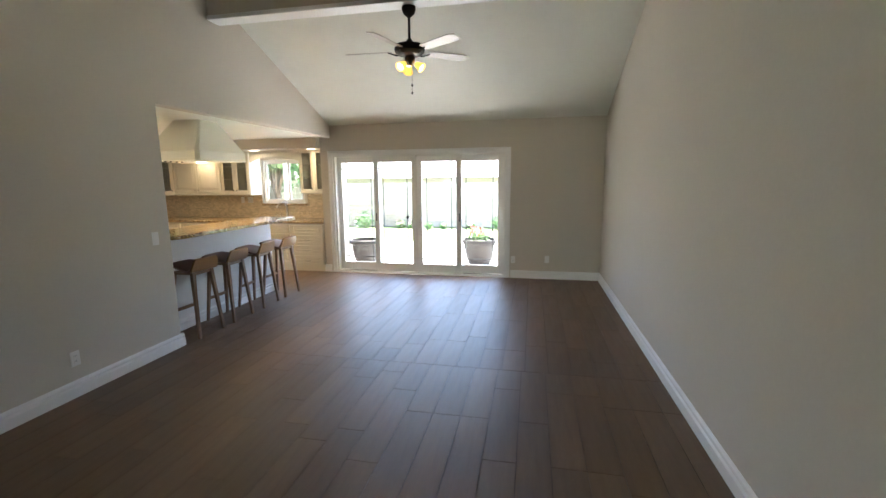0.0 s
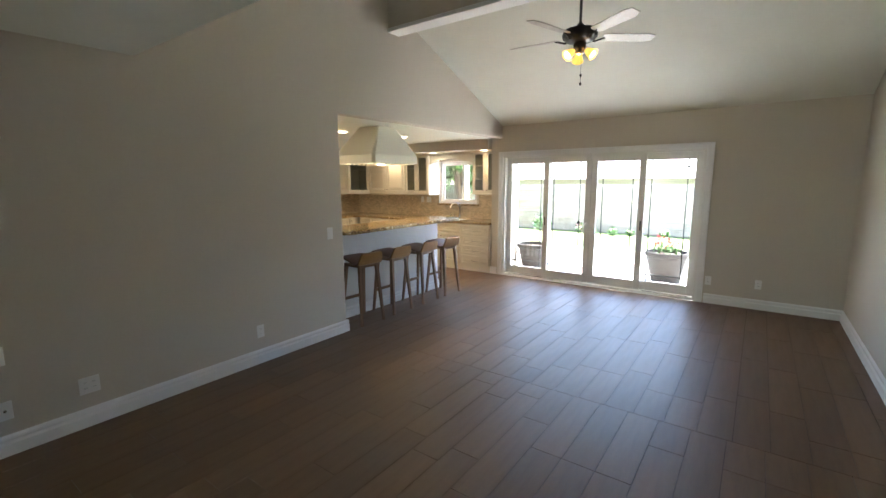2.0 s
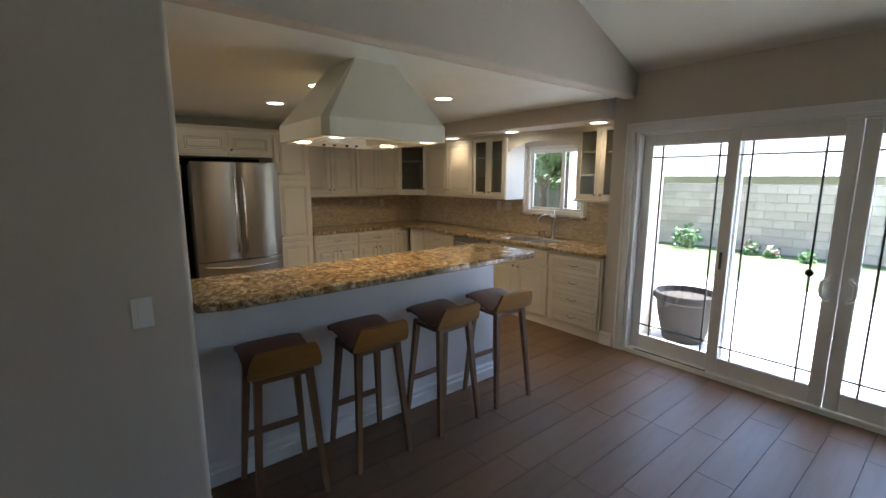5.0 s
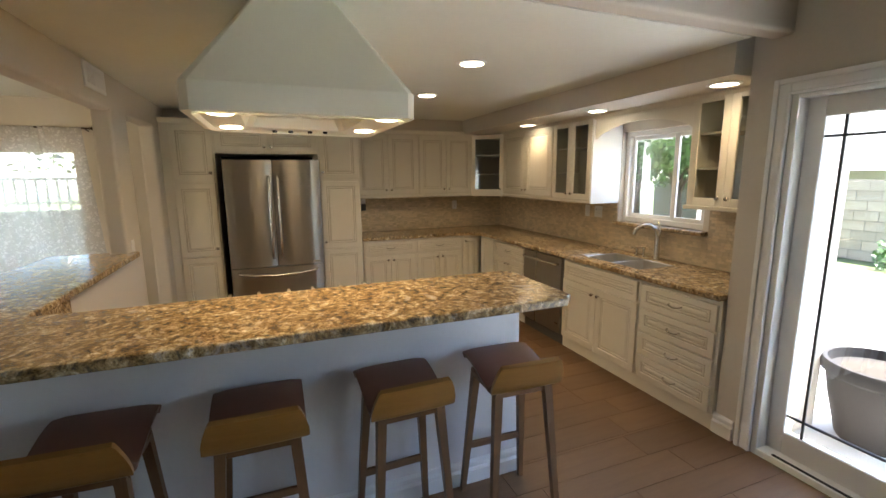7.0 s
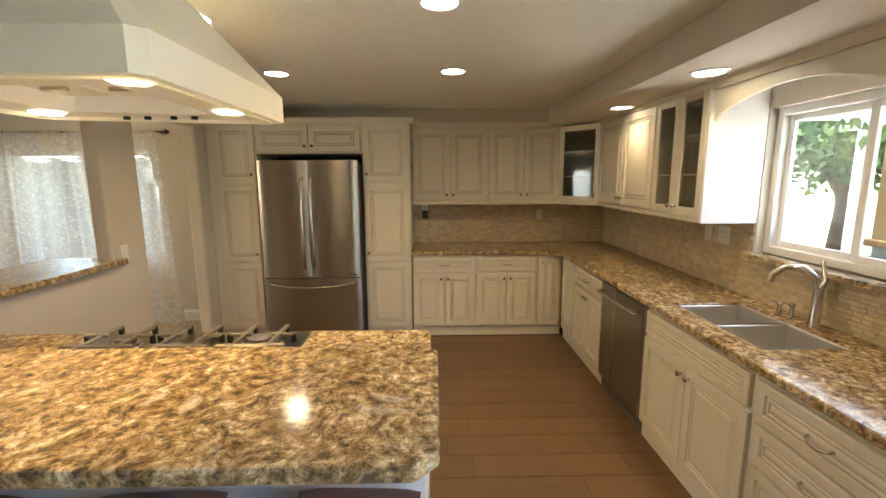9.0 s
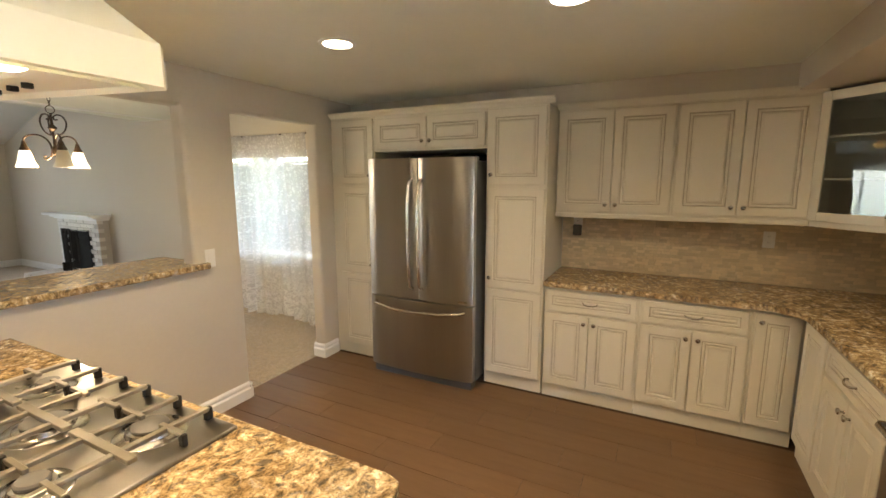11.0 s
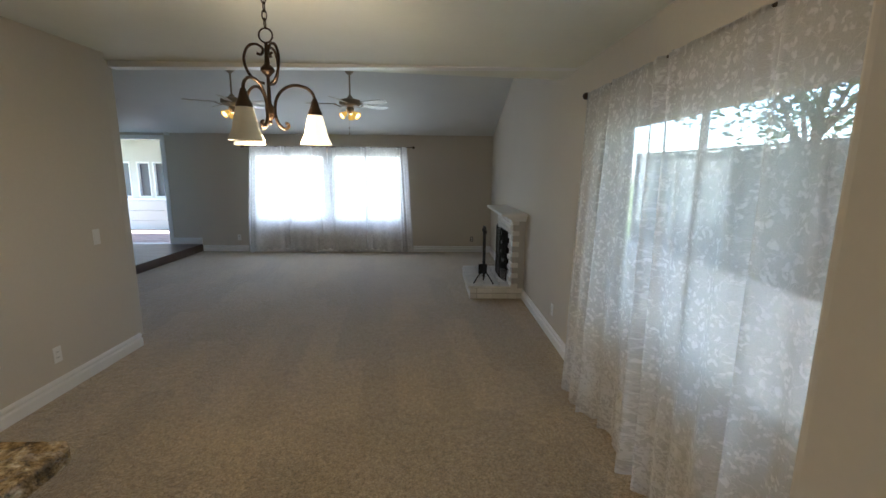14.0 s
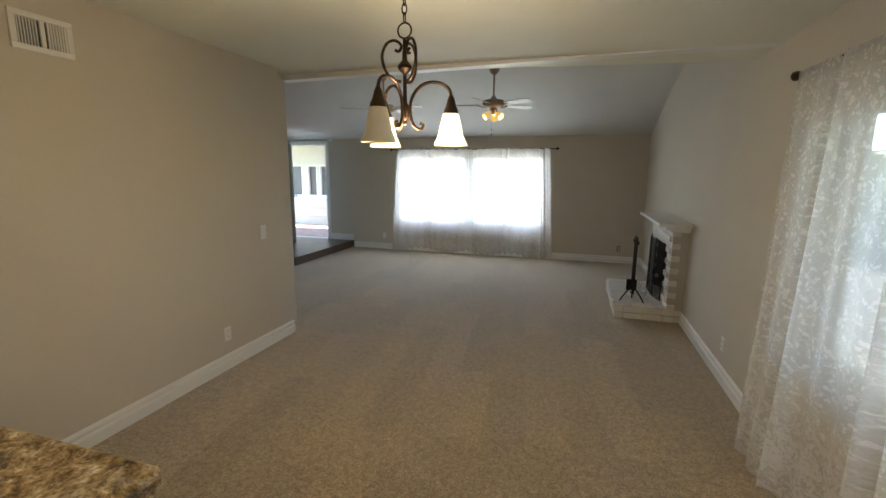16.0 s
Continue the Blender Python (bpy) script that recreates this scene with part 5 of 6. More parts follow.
# ---- ceiling fans ----
def fan_blade(bm, ang, r0, r1, w, z, pitch):
    c, s = math.cos(ang), math.sin(ang)
    ps = []
    for u, v in ((r0, -w * 0.35), (r0 + 0.03, -w * 0.42), (r1 - 0.07, -w * 0.5), (r1, -w * 0.32), (r1, w * 0.32), (r1 - 0.07, w * 0.5), (r0 + 0.03, w * 0.42), (r0, w * 0.35)):
        ps.append((u * c - v * s, u * s + v * c, z + v * math.sin(pitch)))
    prism(bm, ps, (0, 0, 0.007))


def ceiling_fan(x, y, z, top, body, metal, shade, start, r, label):
    """z: height of the blades; top: the ceiling above."""
    root = thing("ceiling_fan", (x, y, z), label, "ceiling fan", "ceiling fans")

    def mv(bm):
        bmesh.ops.translate(bm, verts=bm.verts, vec=(x, y, z))
        return bm
    h = top - z
    bm = bmesh.new()
    lathe(bm, (0, 0, 0.10), [(0.012, 0), (0.012, h - 0.14)], 10)
    part("downrod", mv(bm), metal, root)
    bm = bmesh.new()
    lathe(bm, (0, 0, h - 0.10), [(0.02, 0), (0.055, 0.03), (0.07, 0.07), (0.07, 0.1)], 20)
    smooth(part("canopy", mv(bm), metal, root))
    bm = bmesh.new()
    lathe(bm, (0, 0, 0.0), [(0.05, -0.04), (0.12, -0.03), (0.15, -0.005), (0.155, 0.03), (0.14, 0.06), (0.05, 0.08), (0.02, 0.12), (0.0, 0.12)], 28)
    smooth(part("motor", mv(bm), body, root))
    bm = bmesh.new()
    lathe(bm, (0, 0, -0.04), [(0.045, 0), (0.055, -0.02), (0.05, -0.06), (0.035, -0.085), (0.0, -0.09)], 20)
    hub = smooth(part("light_hub", mv(bm), metal, root))
    for k in range(5):
        a = start + k * 2 * math.pi / 5
        bm = bmesh.new()
        tube(bm, [(0.09 * math.cos(a), 0.09 * math.sin(a), -0.02), (0.14 * math.cos(a + 0.09), 0.14 * math.sin(a + 0.09), -0.03), (0.19 * math.cos(a), 0.19 * math.sin(a), -0.012), (0.23 * math.cos(a), 0.23 * math.sin(a), 0.0)], 0.007, 6)
        tube(bm, [(0.10 * math.cos(a), 0.10 * math.sin(a), -0.02), (0.14 * math.cos(a - 0.09), 0.14 * math.sin(a - 0.09), -0.03), (0.19 * math.cos(a), 0.19 * math.sin(a), -0.014)], 0.006, 6)
        arm = smooth(part("blade_arm", mv(bm), metal, root))
        bm = bmesh.new()
        fan_blade(bm, a, 0.20, r, 0.125, 0.0, radians(-13))
        part("blade", mv(bm), "blade", arm)
    for k in range(3):
        a = start + 0.5 + k * 2 * math.pi / 3
        ax = Vector((math.cos(a), math.sin(a), -0.75)).normalized()
        o = Vector((0.04 * math.cos(a), 0.04 * math.sin(a), -0.10))
        bm = bmesh.new()
        lathe(bm, o + ax * 0.03, [(0.022, 0), (0.032, 0.02), (0.040, 0.05), (0.052, 0.085), (0.050, 0.085), (0.037, 0.05), (0.028, 0.02)], 18, ax, cap=False)
        sh = smooth(part("shade", mv(bm), shade, root, "lit glass tulip shade"))
        bm = bmesh.new()
        lathe(bm, o + ax * 0.03, [(0.010, 0.0), (0.024, 0.03), (0.034, 0.055), (0.030, 0.08), (0.0, 0.09)], 14, ax)
        smooth(part("bulb", mv(bm), "bulb", sh, "glowing bulb"))
    bm = bmesh.new()
    tube(bm, [(0.02, 0, -0.12), (0.02, 0, -0.40)], 0.0015, 5)
    part("pull_chain", mv(bm), metal, root)
    for q in (-0.33, -0.405):
        bm = bmesh.new()
        lathe(bm, (0.02, 0, q), [(0.003, 0.018), (0.009, 0.01), (0.01, 0.0), (0.006, -0.01), (0.0, -0.012)], 10)
        smooth(part("pull_knob", mv(bm), metal, root))
    return root


ceiling_fan(-1.185, 4.49, 2.93, 3.357, "iron", "iron", "amber", radians(-34), 0.67, "dark iron five-blade ceiling fan with three lit amber lights")
ceiling_fan(-5.24, -2.60, 2.56, 2.315 + 2.25 * 0.33, "shade_off", "shade_off", "amber", 0.1, 0.62, "tan five-blade ceiling fan with lit tulip lights in the living room")
ceiling_fan(-3.58, -2.60, 2.56, 2.315 + 2.25 * 0.33, "shade_off", "shade_off", "amber", 0.5, 0.62, "tan five-blade ceiling fan with lit tulip lights in the living room")


# ---- chandelier ----
def chandelier(x, y, zb, top):
    """zb: the lowest point of the stem."""
    root = thing("chandelier", (x, y, zb), "bronze scrolled three-arm chandelier with lit opal bell shades", "chandelier")

    def mv(bm):
        bmesh.ops.scale(bm, verts=bm.verts, vec=(0.95, 0.95, 0.95))
        bmesh.ops.translate(bm, verts=bm.verts, vec=(x, y, zb))
        return bm
    bm = bmesh.new()
    lathe(bm, (0, 0, 0), [(0.0, 0.0), (0.010, 0.01), (0.008, 0.025), (0.020, 0.04), (0.022, 0.085), (0.010, 0.105), (0.008, 0.20), (0.008, 0.225), (0.032, 0.25), (0.032, 0.262), (0.012, 0.285), (0.009, 0.34), (0.008, 0.375), (0.0, 0.38)], 16)
    smooth(part("stem", mv(bm), "bronze", root))
    bm = bmesh.new()
    tube(bm, [(0.032 * math.cos(a), 0, 0.41 + 0.032 * math.sin(a)) for a in (2 * math.pi * k / 16 for k in range(17))], 0.004, 6)
    smooth(part("hanging_ring", mv(bm), "bronze", root))
    z, k = 0.44, 0
    while zb + z * 0.95 < top - 0.06:
        bm = bmesh.new()
        tube(bm, [((0.011 * math.cos(a) if k % 2 else 0), (0 if k % 2 else 0.011 * math.cos(a)), z + 0.022 + 0.024 * math.sin(a)) for a in (2 * math.pi * q / 10 for q in range(11))], 0.003, 5)
        part("chain_link", mv(bm), "bronze", root)
        z += 0.036
        k += 1
    bm = bmesh.new()
    lathe(bm, (0, 0, (top - zb) / 0.95 - 0.05), [(0.012, -0.01), (0.03, 0.0), (0.06, 0.02), (0.068, 0.05)], 20)
    smooth(part("canopy", mv(bm), "bronze", root))
    for k in range(3):
        a = radians(80) + k * 2 * math.pi / 3
        c, s = math.cos(a), math.sin(a)
        lo = [(0.085, 0.025), (0.105, 0.012), (0.10, -0.01), (0.075, -0.015), (0.045, 0.02), (0.03, 0.09), (0.04, 0.18), (0.08, 0.25), (0.14, 0.285), (0.21, 0.28), (0.255, 0.245), (0.27, 0.20)]
        bm = bmesh.new()
        tube(bm, [(0.78 * r * c, 0.78 * r * s, 0.68 * h) for r, h in curved(lo)], 0.0075, 8)
        arm = smooth(part("arm", mv(bm), "bronze", root))
        up = [(0.02, 0.27), (0.07, 0.285), (0.11, 0.34), (0.125, 0.42), (0.10, 0.49), (0.055, 0.51), (0.02, 0.485), (0.03, 0.45), (0.055, 0.455)]
        bm = bmesh.new()
        b = a + math.pi / 3
        tube(bm, [(0.8 * r * math.cos(b), 0.8 * r * math.sin(b), 0.72 * h) for r, h in curved(up)], 0.0065, 8)
        smooth(part("scroll", mv(bm), "bronze", root))
        bm = bmesh.new()
        lathe(bm, (0.21 * c, 0.21 * s, 0.058), [(0.036, 0.0), (0.034, 0.015), (0.024, 0.035), (0.016, 0.065), (0.01, 0.08), (0.0, 0.08)], 16)
        cup = smooth(part("shade_cup", mv(bm), "bronze", arm))
        bm = bmesh.new()
        lathe(bm, (0.21 * c, 0.21 * s, 0.062), [(0.034, 0.0), (0.040, -0.02), (0.050, -0.06), (0.058, -0.10), (0.074, -0.135), (0.077, -0.145), (0.073, -0.145), (0.055, -0.10), (0.046, -0.06), (0.034, -0.02)], 24, cap=False)
        smooth(part("glass_shade", mv(bm), "opal_lit" if k else "opal", arm, "lit opal glass bell shade" if k else "unlit opal glass bell shade"))
    l = new("chandelier_light", bpy.data.lights.new("chandelier_light", 'POINT'))
    l.data.energy, l.data.color, l.data.shadow_soft_size = 3.2, (1.0, 0.72, 0.40), 0.08
    l.location = (x, y, zb - 0.08)
    return root


chandelier(-5.667, 1.78, 1.84, 2.525)


# ---- curtains ----
def curtain(name, along, a0, a1, z0, z1, off, material, label, seed, flare=0.05):
    rnd = random.Random(seed)
    ph = [rnd.uniform(0, 6.3) for _ in range(6)]
    n, rows = int((a1 - a0) / 0.012), 26
    bm = bmesh.new()
    grid = []
    for j in range(rows + 1):
        t = j / rows
        row = []
        for k in range(n + 1):
            u = k / n
            s = a0 + (a1 - a0) * u
            gather = max(0.0, math.sin(s * 11 + ph[5] + 0.7 * math.sin(s * 3 + ph[1]))) ** 2
            d = (0.010 + flare * t) * (0.35 + 1.1 * gather) * math.sin(s * 40 + ph[0] + 1.6 * math.sin(s * 5 + ph[1])) + 0.012 * gather * math.sin(s * 110 + ph[2]) + 0.04 * t * math.sin(s * 4 + ph[3])
            z = z1 - (z1 - z0) * t + (0.035 * math.sin(s * 7 + ph[4]) + 0.012 * math.sin(s * 60) if j == rows else 0)
            edge = s - 0.06 * t * (1 - u) * 2 + 0.06 * t * u * 2
            row.append(bm.verts.new((edge, off + d, z) if along == 'x' else (off + d, edge, z)))
        grid.append(row)
    for a, b in zip(grid, grid[1:]):
        for k in range(n):
            bm.faces.new((a[k], a[k + 1], b[k + 1], b[k]))
    at = ((a0 + a1) / 2, off, z0) if along == 'x' else (off, (a0 + a1) / 2, z0)
    return smooth(single(name, bm, material, at, label, "curtain"), 180)


def rod(along, a0, a1, z, off, wall, label):
    at = ((a0 + a1) / 2, off, z) if along == 'x' else (off, (a0 + a1) / 2, z)
    root = thing("curtain_rod", at, label, "curtain rod")

    def P(a, o=off, h=z):
        return (a, o, h) if along == 'x' else (o, a, h)
    bm = bmesh.new()
    tube(bm, [P(a0), P(a1)], 0.008, 10)
    smooth(part("pole", bm, "bronze", root))
    for e, s in ((a0, -1), (a1, 1)):
        bm = bmesh.new()
        ax = Vector(P(1, 0, 0)) * s
        lathe(bm, P(e), [(0.008, 0), (0.016, 0.006), (0.008, 0.014), (0.024, 0.035), (0.026, 0.05), (0.014, 0.07), (0.0, 0.075)], 12, ax)
        smooth(part("finial", bm, "bronze", root, "dark turned finial"))
        bm = bmesh.new()
        tube(bm, [P(e + -s * 0.04), P(e - s * 0.04, (off + wall) / 2, z - 0.01), P(e - s * 0.04, wall, z - 0.02)], 0.006, 6)
        part("bracket", bm, "bronze", root)
    return root


curtain("lace_curtain", 'y', 0.80, 2.80, 0.03, 2.17, EX + 0.13, "lace", "white floral lace curtain hanging to the carpet", 3)
rod('y', 0.76, 2.86, 2.165, EX + 0.11, EX, "dark bronze curtain rod with turned finials")
curtain("sheer_curtain", 'x', -4.36, -2.88, 0.05, 2.08, LY + 0.10, "sheer", "white sheer curtain before the living room window", 4, 0.015)
curtain("sheer_curtain", 'x', -5.92, -4.40, 0.05, 2.08, LY + 0.10, "sheer", "white sheer curtain before the living room window", 8, 0.015)
rod('x', -6.00, -2.80, 2.075, LY + 0.09, LY, "thin dark curtain rod over the living room window")

# ---- fireplace ----
fp = thing("fireplace", (EX + 0.2, -2.25, 0), "white painted brick fireplace with raised hearth and mantel", "fireplace")
fy0, fy1, fx = -2.80, -1.56, EX + 0.17
part("core", boxes((EX, fy0 + 0.01, 0.0, fx - 0.012, -2.62, 1.02), (EX, -1.80, 0.0, fx - 0.012, fy1 - 0.01, 1.02), (EX, -2.62, 0.83, fx - 0.012, -1.80, 1.02)), "mortar", fp)
part("hearth_core", boxes((EX, fy0 + 0.005, 0.0, -6.91, fy1 - 0.005, 0.148)), "mortar", fp)
part("firebox", boxes((EX + 0.002, -2.62, 0.15, EX + 0.02, -1.84, 0.83), (EX + 0.02, -2.62, 0.15, fx - 0.02, -2.60, 0.83), (EX + 0.02, -1.86, 0.15, fx - 0.02, -1.84, 0.83), (EX + 0.02, -2.60, 0.80, fx - 0.02, -1.86, 0.83)), "soot", fp, "black firebox")
mt = part("mantel", boxes((EX, fy0 - 0.04, 1.02, fx + 0.03, fy1 + 0.04, 1.05), (EX, fy0 - 0.07, 1.05, fx + 0.08, fy1 + 0.07, 1.085), (EX, fy0 - 0.11, 1.085, fx + 0.16, fy1 + 0.11, 1.12), bevel=0.006), "trim", fp, "white stepped mantel shelf")
sc = thing("fire_screen", (fx + 0.05, -2.23, 0.17), "black folding mesh fire screen on the hearth", "fire screen")
for k, (y0, y1, x0, x1) in enumerate(((-2.66, -2.42, fx + 0.02, fx + 0.07), (-2.42, -2.04, fx + 0.07, fx + 0.07), (-2.04, -1.80, fx + 0.07, fx + 0.02))):
    bm = bmesh.new()
    tube(bm, [(x0, y0, 0.172), (x1, y1, 0.172), (x1, y1, 0.86), (x0, y0, 0.86), (x0, y0, 0.172)], 0.007, 6)
    pn = part("screen_panel", bm, "iron", sc)
    bm = bmesh.new()
    m = 14
    for q in range(1, m):
        t = q / m
        tube(bm, [(x0 + (x1 - x0) * t, y0 + (y1 - y0) * t, 0.175), (x0 + (x1 - x0) * t, y0 + (y1 - y0) * t, 0.855)], 0.0022, 4)
    for q in range(1, 24):
        z = 0.175 + 0.68 * q / 24
        tube(bm, [(x0, y0, z), (x1, y1, z)], 0.0022, 4)
    part("mesh", bm, "iron", pn, "black wire mesh")
tl = thing("fireplace_tools", (-7.10, -1.74, 0.17), "black iron fireplace tool stand with poker, brush and shovel", "fireplace tools")
tx, ty = -7.10, -1.74
bm = bmesh.new()
tube(bm, [(tx, ty, 0.20), (tx, ty, 0.80), (tx, ty + 0.03, 0.845), (tx, ty + 0.07, 0.845), (tx, ty + 0.09, 0.80)], 0.008, 8)
tube(bm, [(tx, ty, 0.80), (tx, ty - 0.03, 0.845), (tx, ty - 0.07, 0.845), (tx, ty - 0.09, 0.80)], 0.008, 8)
smooth(part("stand", bm, "iron", tl))
for k in range(3):
    a = k * 2.094 + 0.4
    bm = bmesh.new()
    tube(bm, [(tx, ty, 0.30), (tx + 0.05 * math.cos(a), ty + 0.05 * math.sin(a), 0.285), (tx + 0.10 * math.cos(a), ty + 0.10 * math.sin(a), 0.22), (tx + 0.13 * math.cos(a), ty + 0.13 * math.sin(a), 0.176)], 0.007, 6)
    smooth(part("foot", bm, "iron", tl))
for s, kind in ((-1, "shovel"), (1, "poker")):
    yy = ty + s * 0.09
    bm = bmesh.new()
    tube(bm, [(tx, yy, 0.36), (tx, yy, 0.79)], 0.006, 6)
    lathe(bm, (tx, yy, 0.77), [(0.006, 0), (0.02, 0.02), (0.02, 0.035), (0.006, 0.05), (0.0, 0.052)], 10)
    if kind == "shovel":
        box(bm, tx - 0.05, yy - 0.008, 0.26, tx + 0.05, yy + 0.012, 0.38, bevel=0.006)
    else:
        tube(bm, [(tx, yy, 0.36), (tx, yy, 0.26), (tx + 0.03, yy, 0.29)], 0.006, 6)
    smooth(part(kind, bm, "iron", tl))

tl.scale = (1.15, 1.2, 1.12)


# ---- outlets, switches, vents ----
def plate(name, F, w, h, kind, label, category, dark=False):
    at = F @ Vector((0, 0, 0))
    root = thing(name, at, label, category, "wall plates")
    bm = bmesh.new()
    box(bm, -w / 2, -h / 2, 0.0005, w / 2, h / 2, 0.006, bevel=0.003)
    part("cover", put_in(bm, F), "redlight" if dark else "plate", root)
    gangs = 2 if w > 0.1 else 1
    for g in range(gangs):
        u = (g - (gangs - 1) / 2) * 0.046
        if kind == "rocker":
            part("rocker", put_in(boxes((u - 0.016, -0.032, 0.006, u + 0.016, 0.032, 0.0095), bevel=0.002), F), "plate", root)
        elif kind == "jack":
            bm = bmesh.new()
            lathe(bm, (u, 0, 0.006), [(0.009, 0), (0.009, 0.003), (0.004, 0.004), (0.0, 0.004)], 10)
            part("jack", put_in(bm, F), "chrome", root)
        else:
            for v in (-0.02, 0.02):
                r = part("socket", put_in(boxes((u - 0.016, v - 0.014, 0.006, u + 0.016, v + 0.014, 0.0085), bevel=0.002), F), "plate", root)
                part("slot", put_in(boxes((u - 0.007, v - 0.002, 0.0086, u - 0.005, v + 0.007, 0.0092), (u + 0.005, v - 0.002, 0.0086, u + 0.007, v + 0.007, 0.0092)), F), "black", r)
    return root


def on_x(x, y, z, s):
    return frame_of((x, y, z), (0, s, 0), (s, 0, 0))


def on_y(x, y, z, s):
    return frame_of((x, y, z), (-s, 0, 0), (0, s, 0))


OUT = "white duplex outlet plate on the wall"
SWI = "white rocker switch plate on the wall"
plate("light_switch", on_x(LX, 3.386, 1.125, 1), 0.075, 0.125, "rocker", SWI, "light switch")
plate("outlet", on_x(LX, 2.53, 0.30, 1), 0.072, 0.118, "outlet", OUT, "outlet")
plate("outlet", on_x(LX, 1.25, 0.29, 1), 0.118, 0.118, "outlet", "white double outlet plate low on the wall", "outlet")
plate("cable_plate", on_x(LX, 0.83, 0.63, 1), 0.072, 0.118, "jack", "white cable jack plate on the wall", "wall plate")
plate("cable_plate", on_x(LX, 0.83, 0.285, 1), 0.072, 0.118, "jack", "white cable jack plate near the floor", "wall plate")
plate("outlet", on_y(-0.22, FY, 0.31, -1), 0.072, 0.118, "outlet", OUT, "outlet")
plate("outlet", on_y(0.33, FY, 0.325, -1), 0.072, 0.118, "outlet", OUT, "outlet")
plate("outlet", on_x(RX, 1.62, 0.33, -1), 0.072, 0.118, "outlet", OUT, "outlet")
plate("light_switch", on_y(-5.715, DY1, 1.13, 1), 0.075, 0.125, "rocker", SWI, "light switch")
plate("outlet", on_y(-4.76, DY1, 0.49, 1), 0.072, 0.118, "outlet", OUT, "outlet")
plate("light_switch", on_x(-3.685, 0.321, 1.092, -1), 0.075, 0.125, "rocker", SWI, "light switch")
plate("outlet", on_x(-3.685, 0.832, 0.301, -1), 0.072, 0.118, "outlet", OUT, "outlet")
plate("outlet", on_x(EX, -0.20, 0.30, 1), 0.072, 0.118, "outlet", OUT, "outlet")
plate("outlet", on_y(-2.54, LY, 0.29, 1), 0.072, 0.118, "outlet", OUT, "outlet")
plate("outlet", on_y(-7.22, LY, 0.27, 1), 0.06, 0.10, "outlet", "small dark outlet plate near the fireplace", "outlet", dark=True)
plate("outlet", on_x(EX + 0.013, 5.70, 1.30, 1), 0.072, 0.118, "outlet", "white outlet with a black plug-in charger on the backsplash", "outlet")
single("charger", boxes((EX + 0.014, 5.665, 1.20, EX + 0.05, 5.735, 1.29), bevel=0.006), "redlight", (EX + 0.03, 5.70, 1.20), "small black plug-in charger in the outlet", "charger")
plate("outlet", on_x(EX + 0.013, 7.02, 1.24, 1), 0.072, 0.118, "outlet", "white outlet on the stone backsplash", "outlet")
plate("light_switch", on_y(-5.63, WY - 0.013, 1.27, -1), 0.075, 0.125, "rocker", "white switch on the stone backsplash", "light switch")
plate("outlet", on_y(-5.46, WY - 0.013, 1.27, -1), 0.118, 0.118, "outlet", "white double outlet on the stone backsplash", "outlet")


def air_vent(F, w, h, label):
    root = thing("air_vent", F @ Vector((0, 0, 0)), label, "air vent", "air vents")
    f = 0.03
    part("frame", put_in(boxes((-w / 2, -h / 2, 0, w / 2, -h / 2 + f, 0.012), (-w / 2, h / 2 - f, 0, w / 2, h / 2, 0.012), (-w / 2, -h / 2 + f, 0, -w / 2 + f, h / 2 - f, 0.012), (w / 2 - f, -h / 2 + f, 0, w / 2, h / 2 - f, 0.012), (-0.012, -h / 2 + f, 0, 0.012, h / 2 - f, 0.012), bevel=0.003), F), "plate", root)
    # black sheet stands for the shade of the duct behind the slats
    part("backing", put_in(boxes((-w / 2 + f, -h / 2 + f, 0.0005, w / 2 - f, h / 2 - f, 0.002)), F), "black", root)
    n = int((w - 2 * f) / 0.013)
    for k in range(n):
        u = -w / 2 + f + (k + 0.5) * (w - 2 * f) / n
        hw = 0.0026 if u < 0 else 0.0044
        if abs(u) > 0.014:
            part("slat", put_in(boxes((u - hw, -h / 2 + f, 0.002, u + hw, h / 2 - f, 0.010)), F), "plate", root)
    return root


air_vent(on_y(-5.35, DY1, 2.285, 1), 0.36, 0.155, "white louvred air vent above the pass-through")
air_vent(on_x(-3.685, 1.894, 2.333, -1), 0.29, 0.19, "white louvred air vent high on the dining wall")
bm = bmesh.new()
box(bm, -1.36, LY, 2.27, -1.26, LY + 0.03, 2.33, bevel=0.005)
single("door_chime", bm, "plate", (-1.31, LY + 0.015, 2.27), "small white door chime above the front door", "door chime")


# ---- outside ----
def leaf_clump(bm, c, r, n, size, rnd, flat=0.8):
    for _ in range(n):
        d = Vector((rnd.gauss(0, 1), rnd.gauss(0, 1), rnd.gauss(0, flat)))
        p = Vector(c) + d.normalized() * r * rnd.random() ** 0.4
        u = Vector((rnd.gauss(0, 1), rnd.gauss(0, 1), rnd.gauss(0, 1))).normalized()
        v = u.orthogonal().normalized()
        s = size * rnd.uniform(0.6, 1.3)
        bm.faces.new([bm.verts.new(p + u * s), bm.verts.new(p + v * s * 0.4), bm.verts.new(p - u * s), bm.verts.new(p - v * s * 0.4)])


